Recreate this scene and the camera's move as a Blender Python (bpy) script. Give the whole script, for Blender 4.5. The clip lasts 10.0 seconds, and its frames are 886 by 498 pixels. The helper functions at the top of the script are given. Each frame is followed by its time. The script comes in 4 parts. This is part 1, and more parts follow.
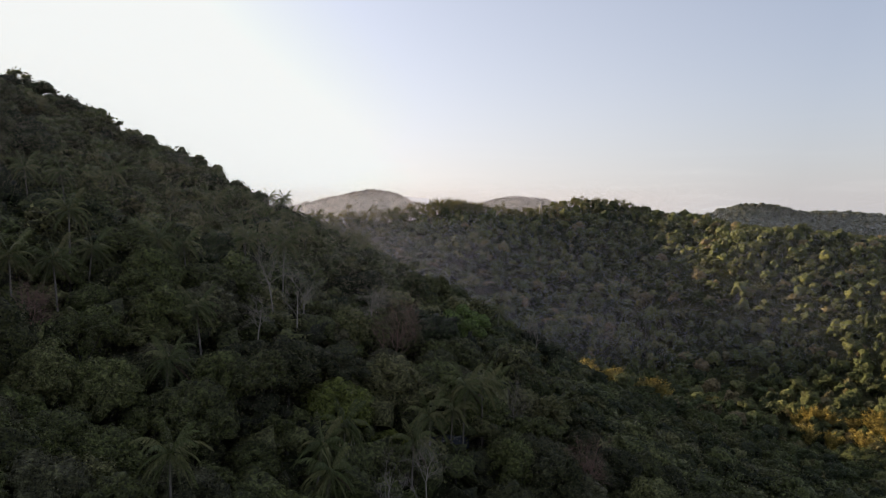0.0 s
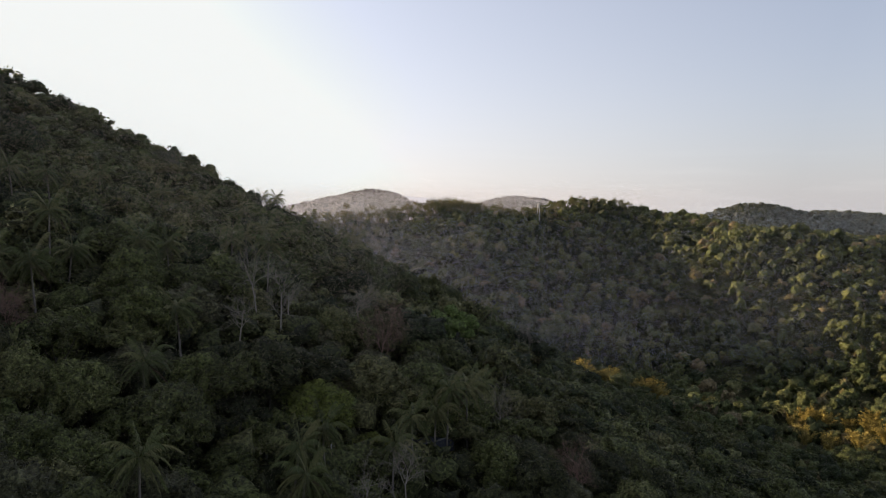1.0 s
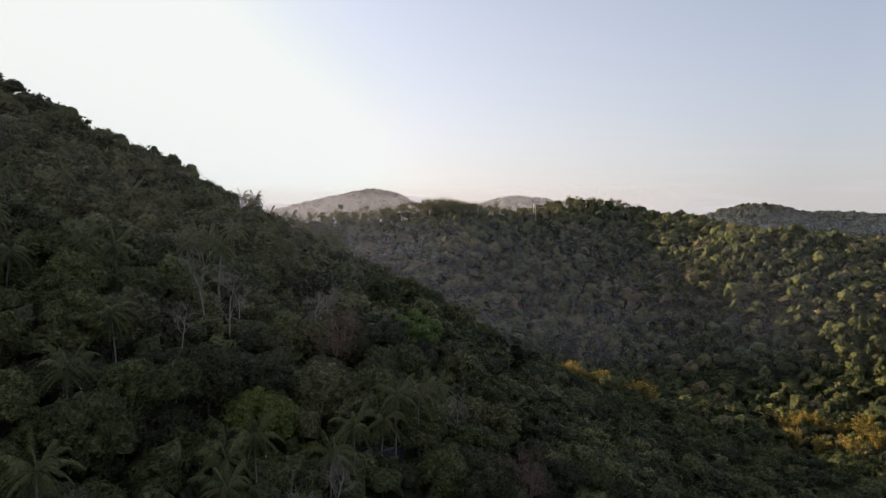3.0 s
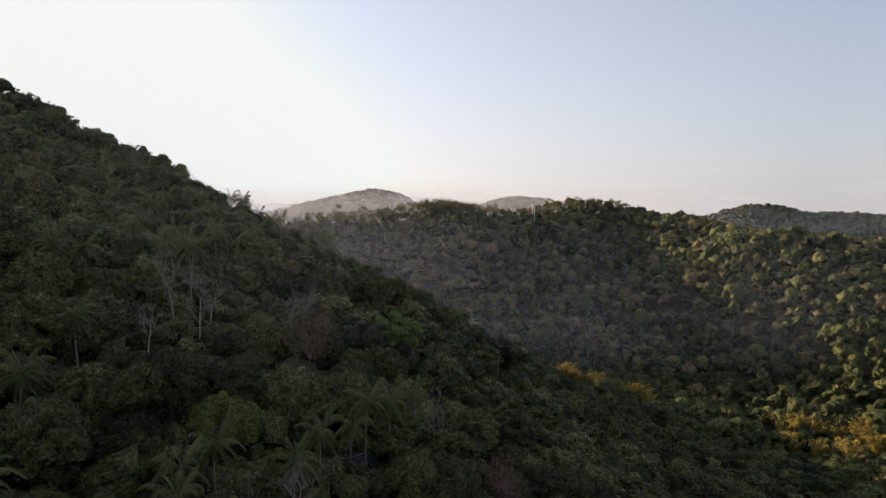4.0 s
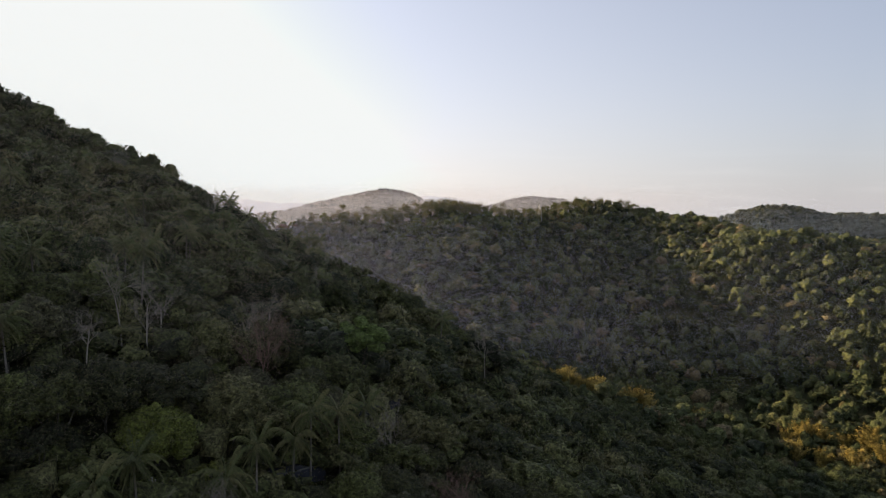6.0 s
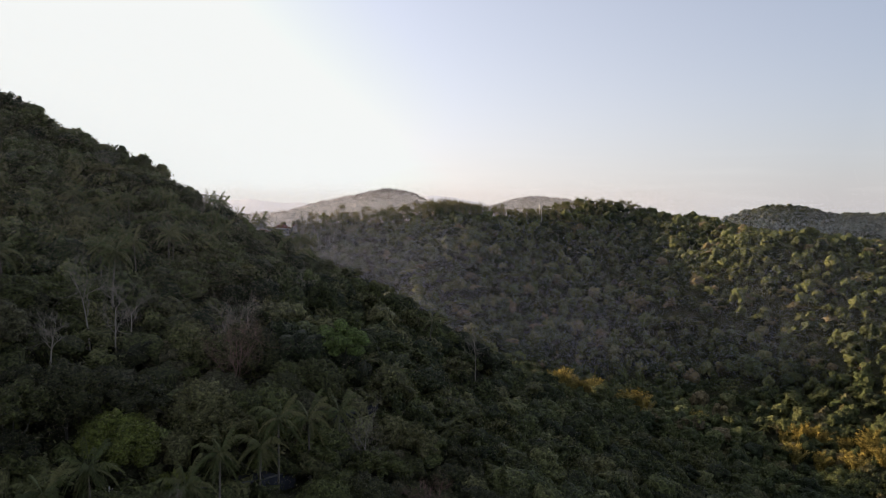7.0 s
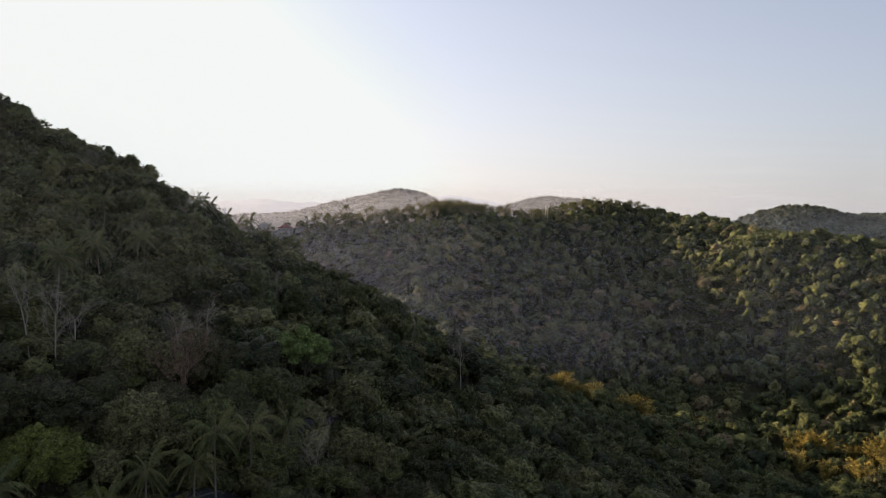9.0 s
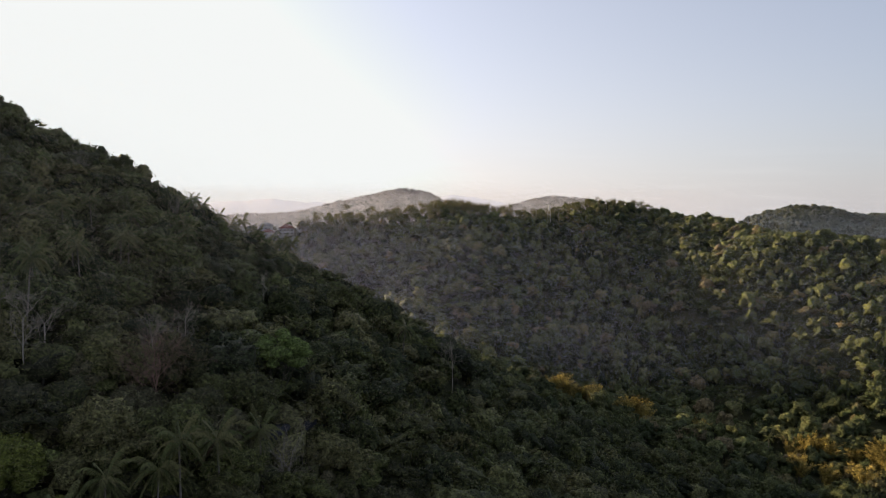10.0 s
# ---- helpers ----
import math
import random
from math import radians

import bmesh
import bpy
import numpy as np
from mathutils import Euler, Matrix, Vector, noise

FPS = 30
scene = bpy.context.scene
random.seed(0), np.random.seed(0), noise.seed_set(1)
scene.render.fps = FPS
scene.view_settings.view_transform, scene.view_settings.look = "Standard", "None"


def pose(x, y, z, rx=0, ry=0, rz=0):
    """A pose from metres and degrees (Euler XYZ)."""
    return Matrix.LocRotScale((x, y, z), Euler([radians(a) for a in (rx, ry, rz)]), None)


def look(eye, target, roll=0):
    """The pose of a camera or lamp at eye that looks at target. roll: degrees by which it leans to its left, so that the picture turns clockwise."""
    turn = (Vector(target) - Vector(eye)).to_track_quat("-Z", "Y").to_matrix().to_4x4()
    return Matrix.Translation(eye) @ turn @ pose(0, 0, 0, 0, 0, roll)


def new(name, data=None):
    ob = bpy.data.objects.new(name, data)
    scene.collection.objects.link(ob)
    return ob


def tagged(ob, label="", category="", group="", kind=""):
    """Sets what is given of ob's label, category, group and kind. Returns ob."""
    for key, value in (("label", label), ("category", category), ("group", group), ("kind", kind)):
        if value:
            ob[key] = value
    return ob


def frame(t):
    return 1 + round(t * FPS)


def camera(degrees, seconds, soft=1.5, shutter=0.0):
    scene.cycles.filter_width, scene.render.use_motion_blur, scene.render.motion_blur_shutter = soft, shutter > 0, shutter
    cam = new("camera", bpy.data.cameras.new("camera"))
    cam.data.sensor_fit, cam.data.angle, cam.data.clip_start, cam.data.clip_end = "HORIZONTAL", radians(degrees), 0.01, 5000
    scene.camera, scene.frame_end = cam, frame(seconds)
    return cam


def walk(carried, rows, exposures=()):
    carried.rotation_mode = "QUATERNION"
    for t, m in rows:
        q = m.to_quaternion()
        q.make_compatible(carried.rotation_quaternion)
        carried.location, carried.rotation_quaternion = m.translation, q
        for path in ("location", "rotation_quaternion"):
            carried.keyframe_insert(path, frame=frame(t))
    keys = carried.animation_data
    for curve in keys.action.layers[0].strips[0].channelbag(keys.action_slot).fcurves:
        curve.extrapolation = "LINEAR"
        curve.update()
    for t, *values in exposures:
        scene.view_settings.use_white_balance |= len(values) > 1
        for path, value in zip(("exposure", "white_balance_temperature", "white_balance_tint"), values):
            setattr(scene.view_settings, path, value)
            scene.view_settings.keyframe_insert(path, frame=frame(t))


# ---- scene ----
cam = camera(65.4, 10.0, soft=0.5)
METRES, EYE, TILT, LEAN, TURN = 50.0, 120.0, -3.2, 0.0, 0.0
ROWS = [
    (0.0, 0.0, 0.0, 0.0, 0.0, 0.0, -0.0),
    (0.5, 0.0226, 0.009, 0.0015, 0.0, -0.02, -0.0),
    (1.0, 0.0523, 0.0213, 0.0027, 0.03, -0.04, -0.01),
    (1.5, 0.0889, 0.0361, 0.0049, 0.11, -0.06, -0.03),
    (2.0, 0.1306, 0.0525, 0.0076, 0.22, -0.07, -0.04),
    (2.5, 0.1763, 0.0712, 0.0104, 0.33, -0.06, -0.06),
    (4.0, 0.3231, 0.1337, 0.0186, 0.78, -0.04, -0.2),
    (4.5, 0.3715, 0.1572, 0.0226, 1.04, -0.06, -0.27),
    (5.0, 0.4196, 0.1819, 0.0269, 1.44, -0.06, -0.31),
    (5.5, 0.4669, 0.2088, 0.0313, 1.84, -0.06, -0.36),
    (7.0, 0.607, 0.2905, 0.0442, 2.59, -0.09, -0.46),
    (7.5, 0.6522, 0.3193, 0.0484, 2.84, -0.1, -0.49),
    (8.0, 0.6978, 0.3484, 0.0525, 3.17, -0.09, -0.51),
    (8.5, 0.7436, 0.3783, 0.0566, 3.56, -0.1, -0.53),
    (9.0, 0.7886, 0.4077, 0.0617, 3.89, -0.12, -0.55),
    (9.5, 0.8335, 0.437, 0.0657, 4.18, -0.13, -0.59),
    (10.0, 0.8788, 0.4655, 0.0697, 4.49, -0.14, -0.61),
]
walk(cam, [(t, pose(0, 0, EYE, TILT, LEAN, TURN) @ pose(METRES * x, METRES * y, METRES * z, 90 + pitch, roll, yaw)) for t, x, y, z, yaw, pitch, roll in ROWS],
     exposures=[(0.0, 1.0), (10.0, 1.0)])

# world and sun: low sun beyond the hill on the left, clear hazy sky
SUN_AZ, SUN_EL = -63.5, 13.3          # degrees right of +y, and above the horizon
SKY_WHITE = (0.455, 0.464, 0.460)
VEIL_FALL, VEIL_TOP, VEIL_SIDE, VEIL_SUN = 4.2, 0.32, 0.9, 1.5
VEIL_COOL, VEIL_WARM = (0.297, 0.284, 0.287), (0.328, 0.290, 0.268)
world = bpy.data.worlds.new("sky")
scene.world = world
world.use_nodes = True
wn, wl = world.node_tree.nodes, world.node_tree.links
wn.clear()
sky = wn.new("ShaderNodeTexSky")
sky.sky_type, sky.sun_disc = "NISHITA", False
sky.sun_elevation, sky.sun_rotation = radians(SUN_EL), radians(SUN_AZ)
sky.altitude, sky.air_density, sky.dust_density, sky.ozone_density = 100, 0.7, 1.0, 2.0
# a bright veil of haze lies over the clear sky: thick near the horizon, brightest towards the sun
sun_way = Vector((math.sin(radians(SUN_AZ)) * math.cos(radians(SUN_EL)), math.cos(radians(SUN_AZ)) * math.cos(radians(SUN_EL)), math.sin(radians(SUN_EL))))


def wmath(op, a, b=None, c=None):
    node = wn.new("ShaderNodeMath")
    node.operation = op
    for socket, value in zip(node.inputs, (a, b, c)):
        if value is None:
            continue
        if isinstance(value, (int, float)):
            socket.default_value = value
        else:
            wl.new(value, socket)
    return node.outputs[0]


dome, split, dot = wn.new("ShaderNodeTexCoord"), wn.new("ShaderNodeSeparateXYZ"), wn.new("ShaderNodeVectorMath")
dot.operation = "DOT_PRODUCT"
dot.inputs[1].default_value = sun_way
wl.new(dome.outputs["Generated"], split.inputs[0]); wl.new(dome.outputs["Generated"], dot.inputs[0])
up = wmath("MAXIMUM", split.outputs["Z"], 0.0)
to_sun = wmath("MAXIMUM", dot.outputs["Value"], 0.0)
veil = wmath("EXPONENT", wmath("MULTIPLY", up, -VEIL_FALL))                       # 1 at the horizon, thin overhead
glow = wmath("ADD", wmath("MULTIPLY", to_sun, VEIL_SIDE), wmath("MULTIPLY", wmath("POWER", to_sun, 5.0), VEIL_SUN))
veil_light = wn.new("ShaderNodeMix"); veil_light.data_type = "RGBA"
veil_light.inputs["A"].default_value, veil_light.inputs["B"].default_value = (*VEIL_COOL, 1), (*VEIL_WARM, 1)
wl.new(to_sun, veil_light.inputs["Factor"])
stretch, streaks = wn.new("ShaderNodeMapping"), wn.new("ShaderNodeTexNoise")
stretch.inputs["Scale"].default_value = (3.0, 3.0, 45.0)
streaks.inputs["Scale"].default_value, streaks.inputs["Detail"].default_value = 2.0, 5.0
wl.new(dome.outputs["Generated"], stretch.inputs[0]); wl.new(stretch.outputs[0], streaks.inputs["Vector"])
cloud = wmath("MULTIPLY", wmath("MAXIMUM", wmath("SUBTRACT", streaks.outputs["Fac"], 0.5), 0.0), wmath("POWER", veil, 5.0))
glow = wmath("MULTIPLY_ADD", cloud, 0.6, glow)                                        # thin cloud low over the horizon
lit_veil = wn.new("ShaderNodeVectorMath"); lit_veil.operation = "SCALE"
wl.new(veil_light.outputs["Result"], lit_veil.inputs[0]); wl.new(wmath("ADD", glow, 1.0), lit_veil.inputs["Scale"])
over = wn.new("ShaderNodeMix"); over.data_type = "RGBA"
wl.new(wmath("MULTIPLY_ADD", veil, 1.0 - VEIL_TOP, VEIL_TOP), over.inputs["Factor"])
clear = wn.new("ShaderNodeVectorMath"); clear.operation = "SCALE"; clear.inputs["Scale"].default_value = 0.12
wl.new(sky.outputs[0], clear.inputs[0])
wl.new(clear.outputs[0], over.inputs["A"]); wl.new(lit_veil.outputs[0], over.inputs["B"])
sky_bg = wn.new("ShaderNodeBackground")
sky_bg.inputs["Strength"].default_value = 1.0
sky_out = wn.new("ShaderNodeOutputWorld")
white = wn.new("ShaderNodeVectorMath"); white.operation = "MINIMUM"                   # the glare of the veil levels off
white.inputs[1].default_value = SKY_WHITE
wl.new(over.outputs["Result"], white.inputs[0])
wl.new(white.outputs[0], sky_bg.inputs["Color"])
wl.new(sky_bg.outputs[0], sky_out.inputs["Surface"])

lamp = bpy.data.lights.new("sun", "SUN")
lamp.energy, lamp.angle, lamp.color = 5.0, radians(0.6), (1.0, 0.76, 0.45)
sun = new("sun", lamp)
sun.matrix_world = look(sun_way * 500, (0, 0, 0))


# ---- materials ----
def ramp(nodes, stops):
    node = nodes.new("ShaderNodeValToRGB")
    node.color_ramp.elements[0].position, node.color_ramp.elements[0].color = stops[0][0], (*stops[0][1], 1)
    node.color_ramp.elements[1].position, node.color_ramp.elements[1].color = stops[-1][0], (*stops[-1][1], 1)
    for p, c in stops[1:-1]:
        node.color_ramp.elements.new(p).color = (*c, 1)
    return node


def foliage(name, stops, through_light=0.3, rough=0.55, patch=0.02, fine=4.0, speckle=0.4, blade=0.2):
    """Leaves: the hue goes from tree to tree, patch to patch and leaf to leaf; some light comes through the blade."""
    m = bpy.data.materials.new(name)
    m.use_nodes = True
    n, l = m.node_tree.nodes, m.node_tree.links
    n.clear()
    info, tint, geo = n.new("ShaderNodeObjectInfo"), n.new("ShaderNodeAttribute"), n.new("ShaderNodeNewGeometry")
    tint.attribute_name = "tint"
    add = n.new("ShaderNodeMath"); add.operation = "ADD"
    l.new(info.outputs["Random"], add.inputs[0]); l.new(tint.outputs["Fac"], add.inputs[1])
    fract = n.new("ShaderNodeMath"); fract.operation = "FRACT"
    l.new(add.outputs[0], fract.inputs[0])
    noise_a = n.new("ShaderNodeTexNoise"); noise_a.inputs["Scale"].default_value = patch
    noise_a.inputs["Detail"].default_value = 3
    l.new(geo.outputs["Position"], noise_a.inputs["Vector"])
    isl = n.new("ShaderNodeMath"); isl.operation = "MULTIPLY_ADD"
    l.new(geo.outputs["Random Per Island"], isl.inputs[0]); isl.inputs[1].default_value = 0.14; isl.inputs[2].default_value = -0.07
    mix = n.new("ShaderNodeMath"); mix.operation = "MULTIPLY_ADD"
    l.new(noise_a.outputs["Fac"], mix.inputs[0]); mix.inputs[1].default_value = 0.7; mix.inputs[2].default_value = -0.35
    s1 = n.new("ShaderNodeMath"); s1.operation = "ADD"; l.new(fract.outputs[0], s1.inputs[0]); l.new(mix.outputs[0], s1.inputs[1])
    s2 = n.new("ShaderNodeMath"); s2.operation = "ADD"; s2.use_clamp = True; l.new(s1.outputs[0], s2.inputs[0]); l.new(isl.outputs[0], s2.inputs[1])
    hue = ramp(n, stops)
    l.new(s2.outputs[0], hue.inputs[0])
    # Light and dark mottle: at clump size it stands for lit and shaded leaves.
    grain = n.new("ShaderNodeTexNoise"); grain.inputs["Scale"].default_value, grain.inputs["Detail"].default_value = fine, 2
    l.new(geo.outputs["Position"], grain.inputs["Vector"])
    light = n.new("ShaderNodeMapRange"); light.inputs["From Min"].default_value, light.inputs["From Max"].default_value = 0.32, 0.68
    light.inputs["To Min"].default_value, light.inputs["To Max"].default_value = 1 - speckle, 1 + speckle
    l.new(grain.outputs["Fac"], light.inputs["Value"])
    each = n.new("ShaderNodeMath"); each.operation = "MULTIPLY_ADD"          # blades differ in brightness
    l.new(geo.outputs["Random Per Island"], each.inputs[0]); each.inputs[1].default_value, each.inputs[2].default_value = 2 * blade, 1 - blade
    both_light = n.new("ShaderNodeMath"); both_light.operation = "MULTIPLY"
    l.new(light.outputs[0], both_light.inputs[0]); l.new(each.outputs[0], both_light.inputs[1])
    cells = n.new("ShaderNodeTexVoronoi"); cells.inputs["Scale"].default_value = 2.6 * fine      # single leaves, overlapping like scales
    l.new(geo.outputs["Position"], cells.inputs["Vector"])
    shade = n.new("ShaderNodeSeparateColor"); l.new(cells.outputs["Color"], shade.inputs[0])
    scales = n.new("ShaderNodeMath"); scales.operation = "MULTIPLY_ADD"
    l.new(shade.outputs[0], scales.inputs[0]); scales.inputs[1].default_value, scales.inputs[2].default_value = 1.5 * speckle, 1 - 0.75 * speckle
    leafy = n.new("ShaderNodeMath"); leafy.operation = "MULTIPLY"
    l.new(both_light.outputs[0], leafy.inputs[0]); l.new(scales.outputs[0], leafy.inputs[1])
    col = n.new("ShaderNodeVectorMath"); col.operation = "SCALE"
    l.new(hue.outputs[0], col.inputs[0]); l.new(leafy.outputs[0], col.inputs["Scale"])
    bsdf, lucent, both, out = n.new("ShaderNodeBsdfPrincipled"), n.new("ShaderNodeBsdfTranslucent"), n.new("ShaderNodeMixShader"), n.new("ShaderNodeOutputMaterial")
    relief = n.new("ShaderNodeBump"); relief.inputs["Strength"].default_value, relief.inputs["Distance"].default_value = 0.9, 0.45 / fine
    relief.invert = True
    l.new(cells.outputs["Distance"], relief.inputs["Height"]); l.new(relief.outputs[0], bsdf.inputs["Normal"])
    bsdf.inputs["Roughness"].default_value = rough
    bsdf.inputs["Specular IOR Level"].default_value = 0.25
    l.new(col.outputs[0], bsdf.inputs["Base Color"]); l.new(col.outputs[0], lucent.inputs["Color"])
    both.inputs[0].default_value = through_light
    l.new(bsdf.outputs[0], both.inputs[1]); l.new(lucent.outputs[0], both.inputs[2]); l.new(both.outputs[0], out.inputs[0])
    return m


def surface(name, stops, scale, rough=0.9, bump=0.3, detail=6, stretch=(1, 1, 1), spec=0.2):
    """Earth, bark, plaster, roof: noise at two scales drives colour and relief."""
    m = bpy.data.materials.new(name)
    m.use_nodes = True
    n, l = m.node_tree.nodes, m.node_tree.links
    bsdf = n["Principled BSDF"]
    geo, mp = n.new("ShaderNodeNewGeometry"), n.new("ShaderNodeMapping")
    mp.inputs["Scale"].default_value = stretch
    l.new(geo.outputs["Position"], mp.inputs["Vector"])
    a, b = n.new("ShaderNodeTexNoise"), n.new("ShaderNodeTexNoise")
    a.inputs["Scale"].default_value, a.inputs["Detail"].default_value = scale, detail
    b.inputs["Scale"].default_value, b.inputs["Detail"].default_value = scale * 9, 3
    l.new(mp.outputs[0], a.inputs["Vector"]); l.new(mp.outputs[0], b.inputs["Vector"])
    mix = n.new("ShaderNodeMath"); mix.operation = "MULTIPLY_ADD"; mix.use_clamp = True
    l.new(b.outputs["Fac"], mix.inputs[0]); mix.inputs[1].default_value = 0.4
    off = n.new("ShaderNodeMath"); off.operation = "SUBTRACT"; l.new(a.outputs["Fac"], off.inputs[0]); off.inputs[1].default_value = 0.2
    l.new(off.outputs[0], mix.inputs[2])
    col = ramp(n, stops)
    l.new(mix.outputs[0], col.inputs[0]); l.new(col.outputs[0], bsdf.inputs["Base Color"])
    bsdf.inputs["Roughness"].default_value, bsdf.inputs["Specular IOR Level"].default_value = rough, spec
    bn = n.new("ShaderNodeBump"); bn.inputs["Strength"].default_value = bump
    l.new(b.outputs["Fac"], bn.inputs["Height"]); l.new(bn.outputs[0], bsdf.inputs["Normal"])
    return m


LEAF = foliage("forest_leaves", [(0.0, (0.035, 0.038, 0.016)), (0.25, (0.058, 0.061, 0.022)), (0.6, (0.086, 0.095, 0.031)), (0.85, (0.118, 0.131, 0.041)), (1.0, (0.142, 0.136, 0.056))], fine=1.7, speckle=0.6, blade=0.4)
LEAF_SLOPE = foliage("slope_leaves", [(0.0, (0.032, 0.041, 0.016)), (0.3, (0.058, 0.068, 0.024)), (0.7, (0.096, 0.108, 0.035)), (1.0, (0.138, 0.131, 0.053))], fine=1.1, speckle=0.6, blade=0.4)
LEAF_BRIGHT = foliage("fresh_leaves", [(0.0, (0.140, 0.160, 0.034)), (1.0, (0.200, 0.215, 0.050))], 0.35, fine=1.7, speckle=0.5, blade=0.3)
LEAF_FRESH = foliage("young_leaves", [(0.0, (0.149, 0.207, 0.056)), (1.0, (0.203, 0.267, 0.077))], 0.35, fine=1.4, speckle=0.5, blade=0.3)
LEAF_VINE = foliage("creeper_leaves", [(0.0, (0.048, 0.050, 0.024)), (0.6, (0.083, 0.080, 0.038)), (1.0, (0.120, 0.108, 0.058))], 0.2, fine=1.7, speckle=0.55, blade=0.4)
LEAF_RUST = foliage("dry_leaves", [(0.0, (0.070, 0.048, 0.028)), (0.5, (0.090, 0.062, 0.036)), (1.0, (0.110, 0.085, 0.045))], 0.25)
LEAF_PALM = foliage("palm_fronds", [(0.0, (0.098, 0.118, 0.042)), (0.5, (0.148, 0.168, 0.060)), (1.0, (0.215, 0.205, 0.085))], 0.3, 0.4, speckle=0.25)
# Tan tone puts the warm light on the crest's palm heads into the colour.
LEAF_GROVE = foliage("warm_lit_palm_fronds", [(0.0, (0.105, 0.108, 0.045)), (0.5, (0.150, 0.145, 0.060)), (1.0, (0.200, 0.175, 0.080))], 0.4, 0.4, speckle=0.2)
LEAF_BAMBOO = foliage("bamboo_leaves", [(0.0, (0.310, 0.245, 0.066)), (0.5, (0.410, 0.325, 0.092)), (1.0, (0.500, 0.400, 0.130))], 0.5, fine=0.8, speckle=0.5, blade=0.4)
# Paler than the slope's leaves: part of the valley haze is in this colour.
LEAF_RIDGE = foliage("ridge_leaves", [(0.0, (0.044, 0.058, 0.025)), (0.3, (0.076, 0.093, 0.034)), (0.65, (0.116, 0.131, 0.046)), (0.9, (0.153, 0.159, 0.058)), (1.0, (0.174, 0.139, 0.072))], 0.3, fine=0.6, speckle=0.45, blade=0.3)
# Darker leaf tone puts the shade on the hill beyond the plateau into colour.
LEAF_SHADED = foliage("shaded_plateau_leaves", [(0.0, (0.034, 0.044, 0.022)), (0.5, (0.050, 0.060, 0.028)), (1.0, (0.072, 0.074, 0.036))], 0.25, fine=1.0, speckle=0.2, blade=0.2)
# Leaf tone greyed, so the colour itself carries some of the distance haze.
LEAF_HAZE = foliage("haze_grey_leaves", [(0.0, (0.040, 0.042, 0.036)), (0.5, (0.052, 0.052, 0.043)), (1.0, (0.070, 0.060, 0.050))], 0.3, fine=0.5, speckle=0.15)
BARK = surface("grey_bark", [(0.2, (0.10, 0.085, 0.07)), (0.8, (0.24, 0.21, 0.18))], 2.0, bump=0.5, stretch=(3, 3, 0.6))
BARK_DARK = surface("dark_mossy_bark", [(0.2, (0.045, 0.042, 0.03)), (0.8, (0.11, 0.10, 0.08))], 2.0, bump=0.5, stretch=(3, 3, 0.6))
BARK_PALE = surface("bleached_dead_wood", [(0.2, (0.20, 0.175, 0.14)), (0.8, (0.38, 0.335, 0.28))], 2.0, bump=0.4, stretch=(3, 3, 0.6))
BARK_RUST = surface("reddish_dead_twigs", [(0.2, (0.16, 0.10, 0.075)), (0.8, (0.30, 0.19, 0.15))], 2.0, bump=0.4)
EARTH = surface("forest_floor", [(0.3, (0.020, 0.024, 0.010)), (0.5, (0.042, 0.046, 0.018)), (0.7, (0.075, 0.072, 0.036))], 0.12, bump=1.0)
EARTH.node_tree.nodes["Bump"].inputs["Distance"].default_value = 1.2


# ---- landform ----
# crest, slope and valley lines of the two hills, in whole metres: x, y, height
NEAR_HILL = [(-420, 330, 240), (-260, 300, 181), (-180, 284, 161), (-140, 274, 149.5), (-95, 283, 126.5), (-72, 262, 115.5), (-55, 244, 110), (-33, 282, 94), (-59, 268, 103.5), (-46, 268, 100.5), (-3, 226, 87), (30, 232, 66), (58, 268, 44), (78, 368, 26), (-300, 120, 185), (-150, 130, 136), (-90, 180, 118)]
NEAR_SLOPE = [(-55, 107, 103), (-28, 118, 97), (-27, 67, 86), (-13, 78, 81), (5, 115, 81), (24, 112, 69), (5, 140, 86), (35, 185, 60), (59, 193, 51), (97, 229, 29), (0, -20, 68), (70, 0, 45), (-70, 0, 98), (0, -150, 60)]
VALLEY = [(145, 350, 9), (184, 325, 6), (130, 285, 14), (100, 420, 19), (250, 250, 8), (160, 190, 18), (300, 100, 10), (-20, 420, 41), (-60, 385, 54), (-140, 440, 64), (-60, 460, 50), (260, 340, 18)]
FAR_RIDGE = [(43, 448, 46), (122, 455, 25), (27, 507, 84), (0, 470, 64), (138, 530, 58), (-57, 569, 107), (-29, 597, 110), (20, 620, 113), (88, 640, 114), (145, 681, 121), (230, 655, 106.5), (-150, 600, 102), (-130, 585, 101), (-300, 640, 108), (-300, 562, 92), (-230, 534, 72), (155, 609, 98)]
RIGHT_SPUR = [(170, 479, 60), (208, 483, 80), (207, 440, 44), (208, 382, 22), (300, 640, 89), (347, 667, 88), (346, 589, 75), (300, 450, 80), (272, 472, 90), (430, 480, 72), (450, 620, 94), (420, 330, 25)]
BEHIND = [(50, 780, 70), (200, 820, 62), (420, 850, 70), (-120, 740, 62), (-400, 800, 80), (600, 600, 60), (-500, 500, 180)]
KNOTS = np.array(NEAR_HILL + NEAR_SLOPE + VALLEY + FAR_RIDGE + RIGHT_SPUR + BEHIND, float)


def bend(d2):
    return d2 * np.log(d2 + 1e-9) * 0.5


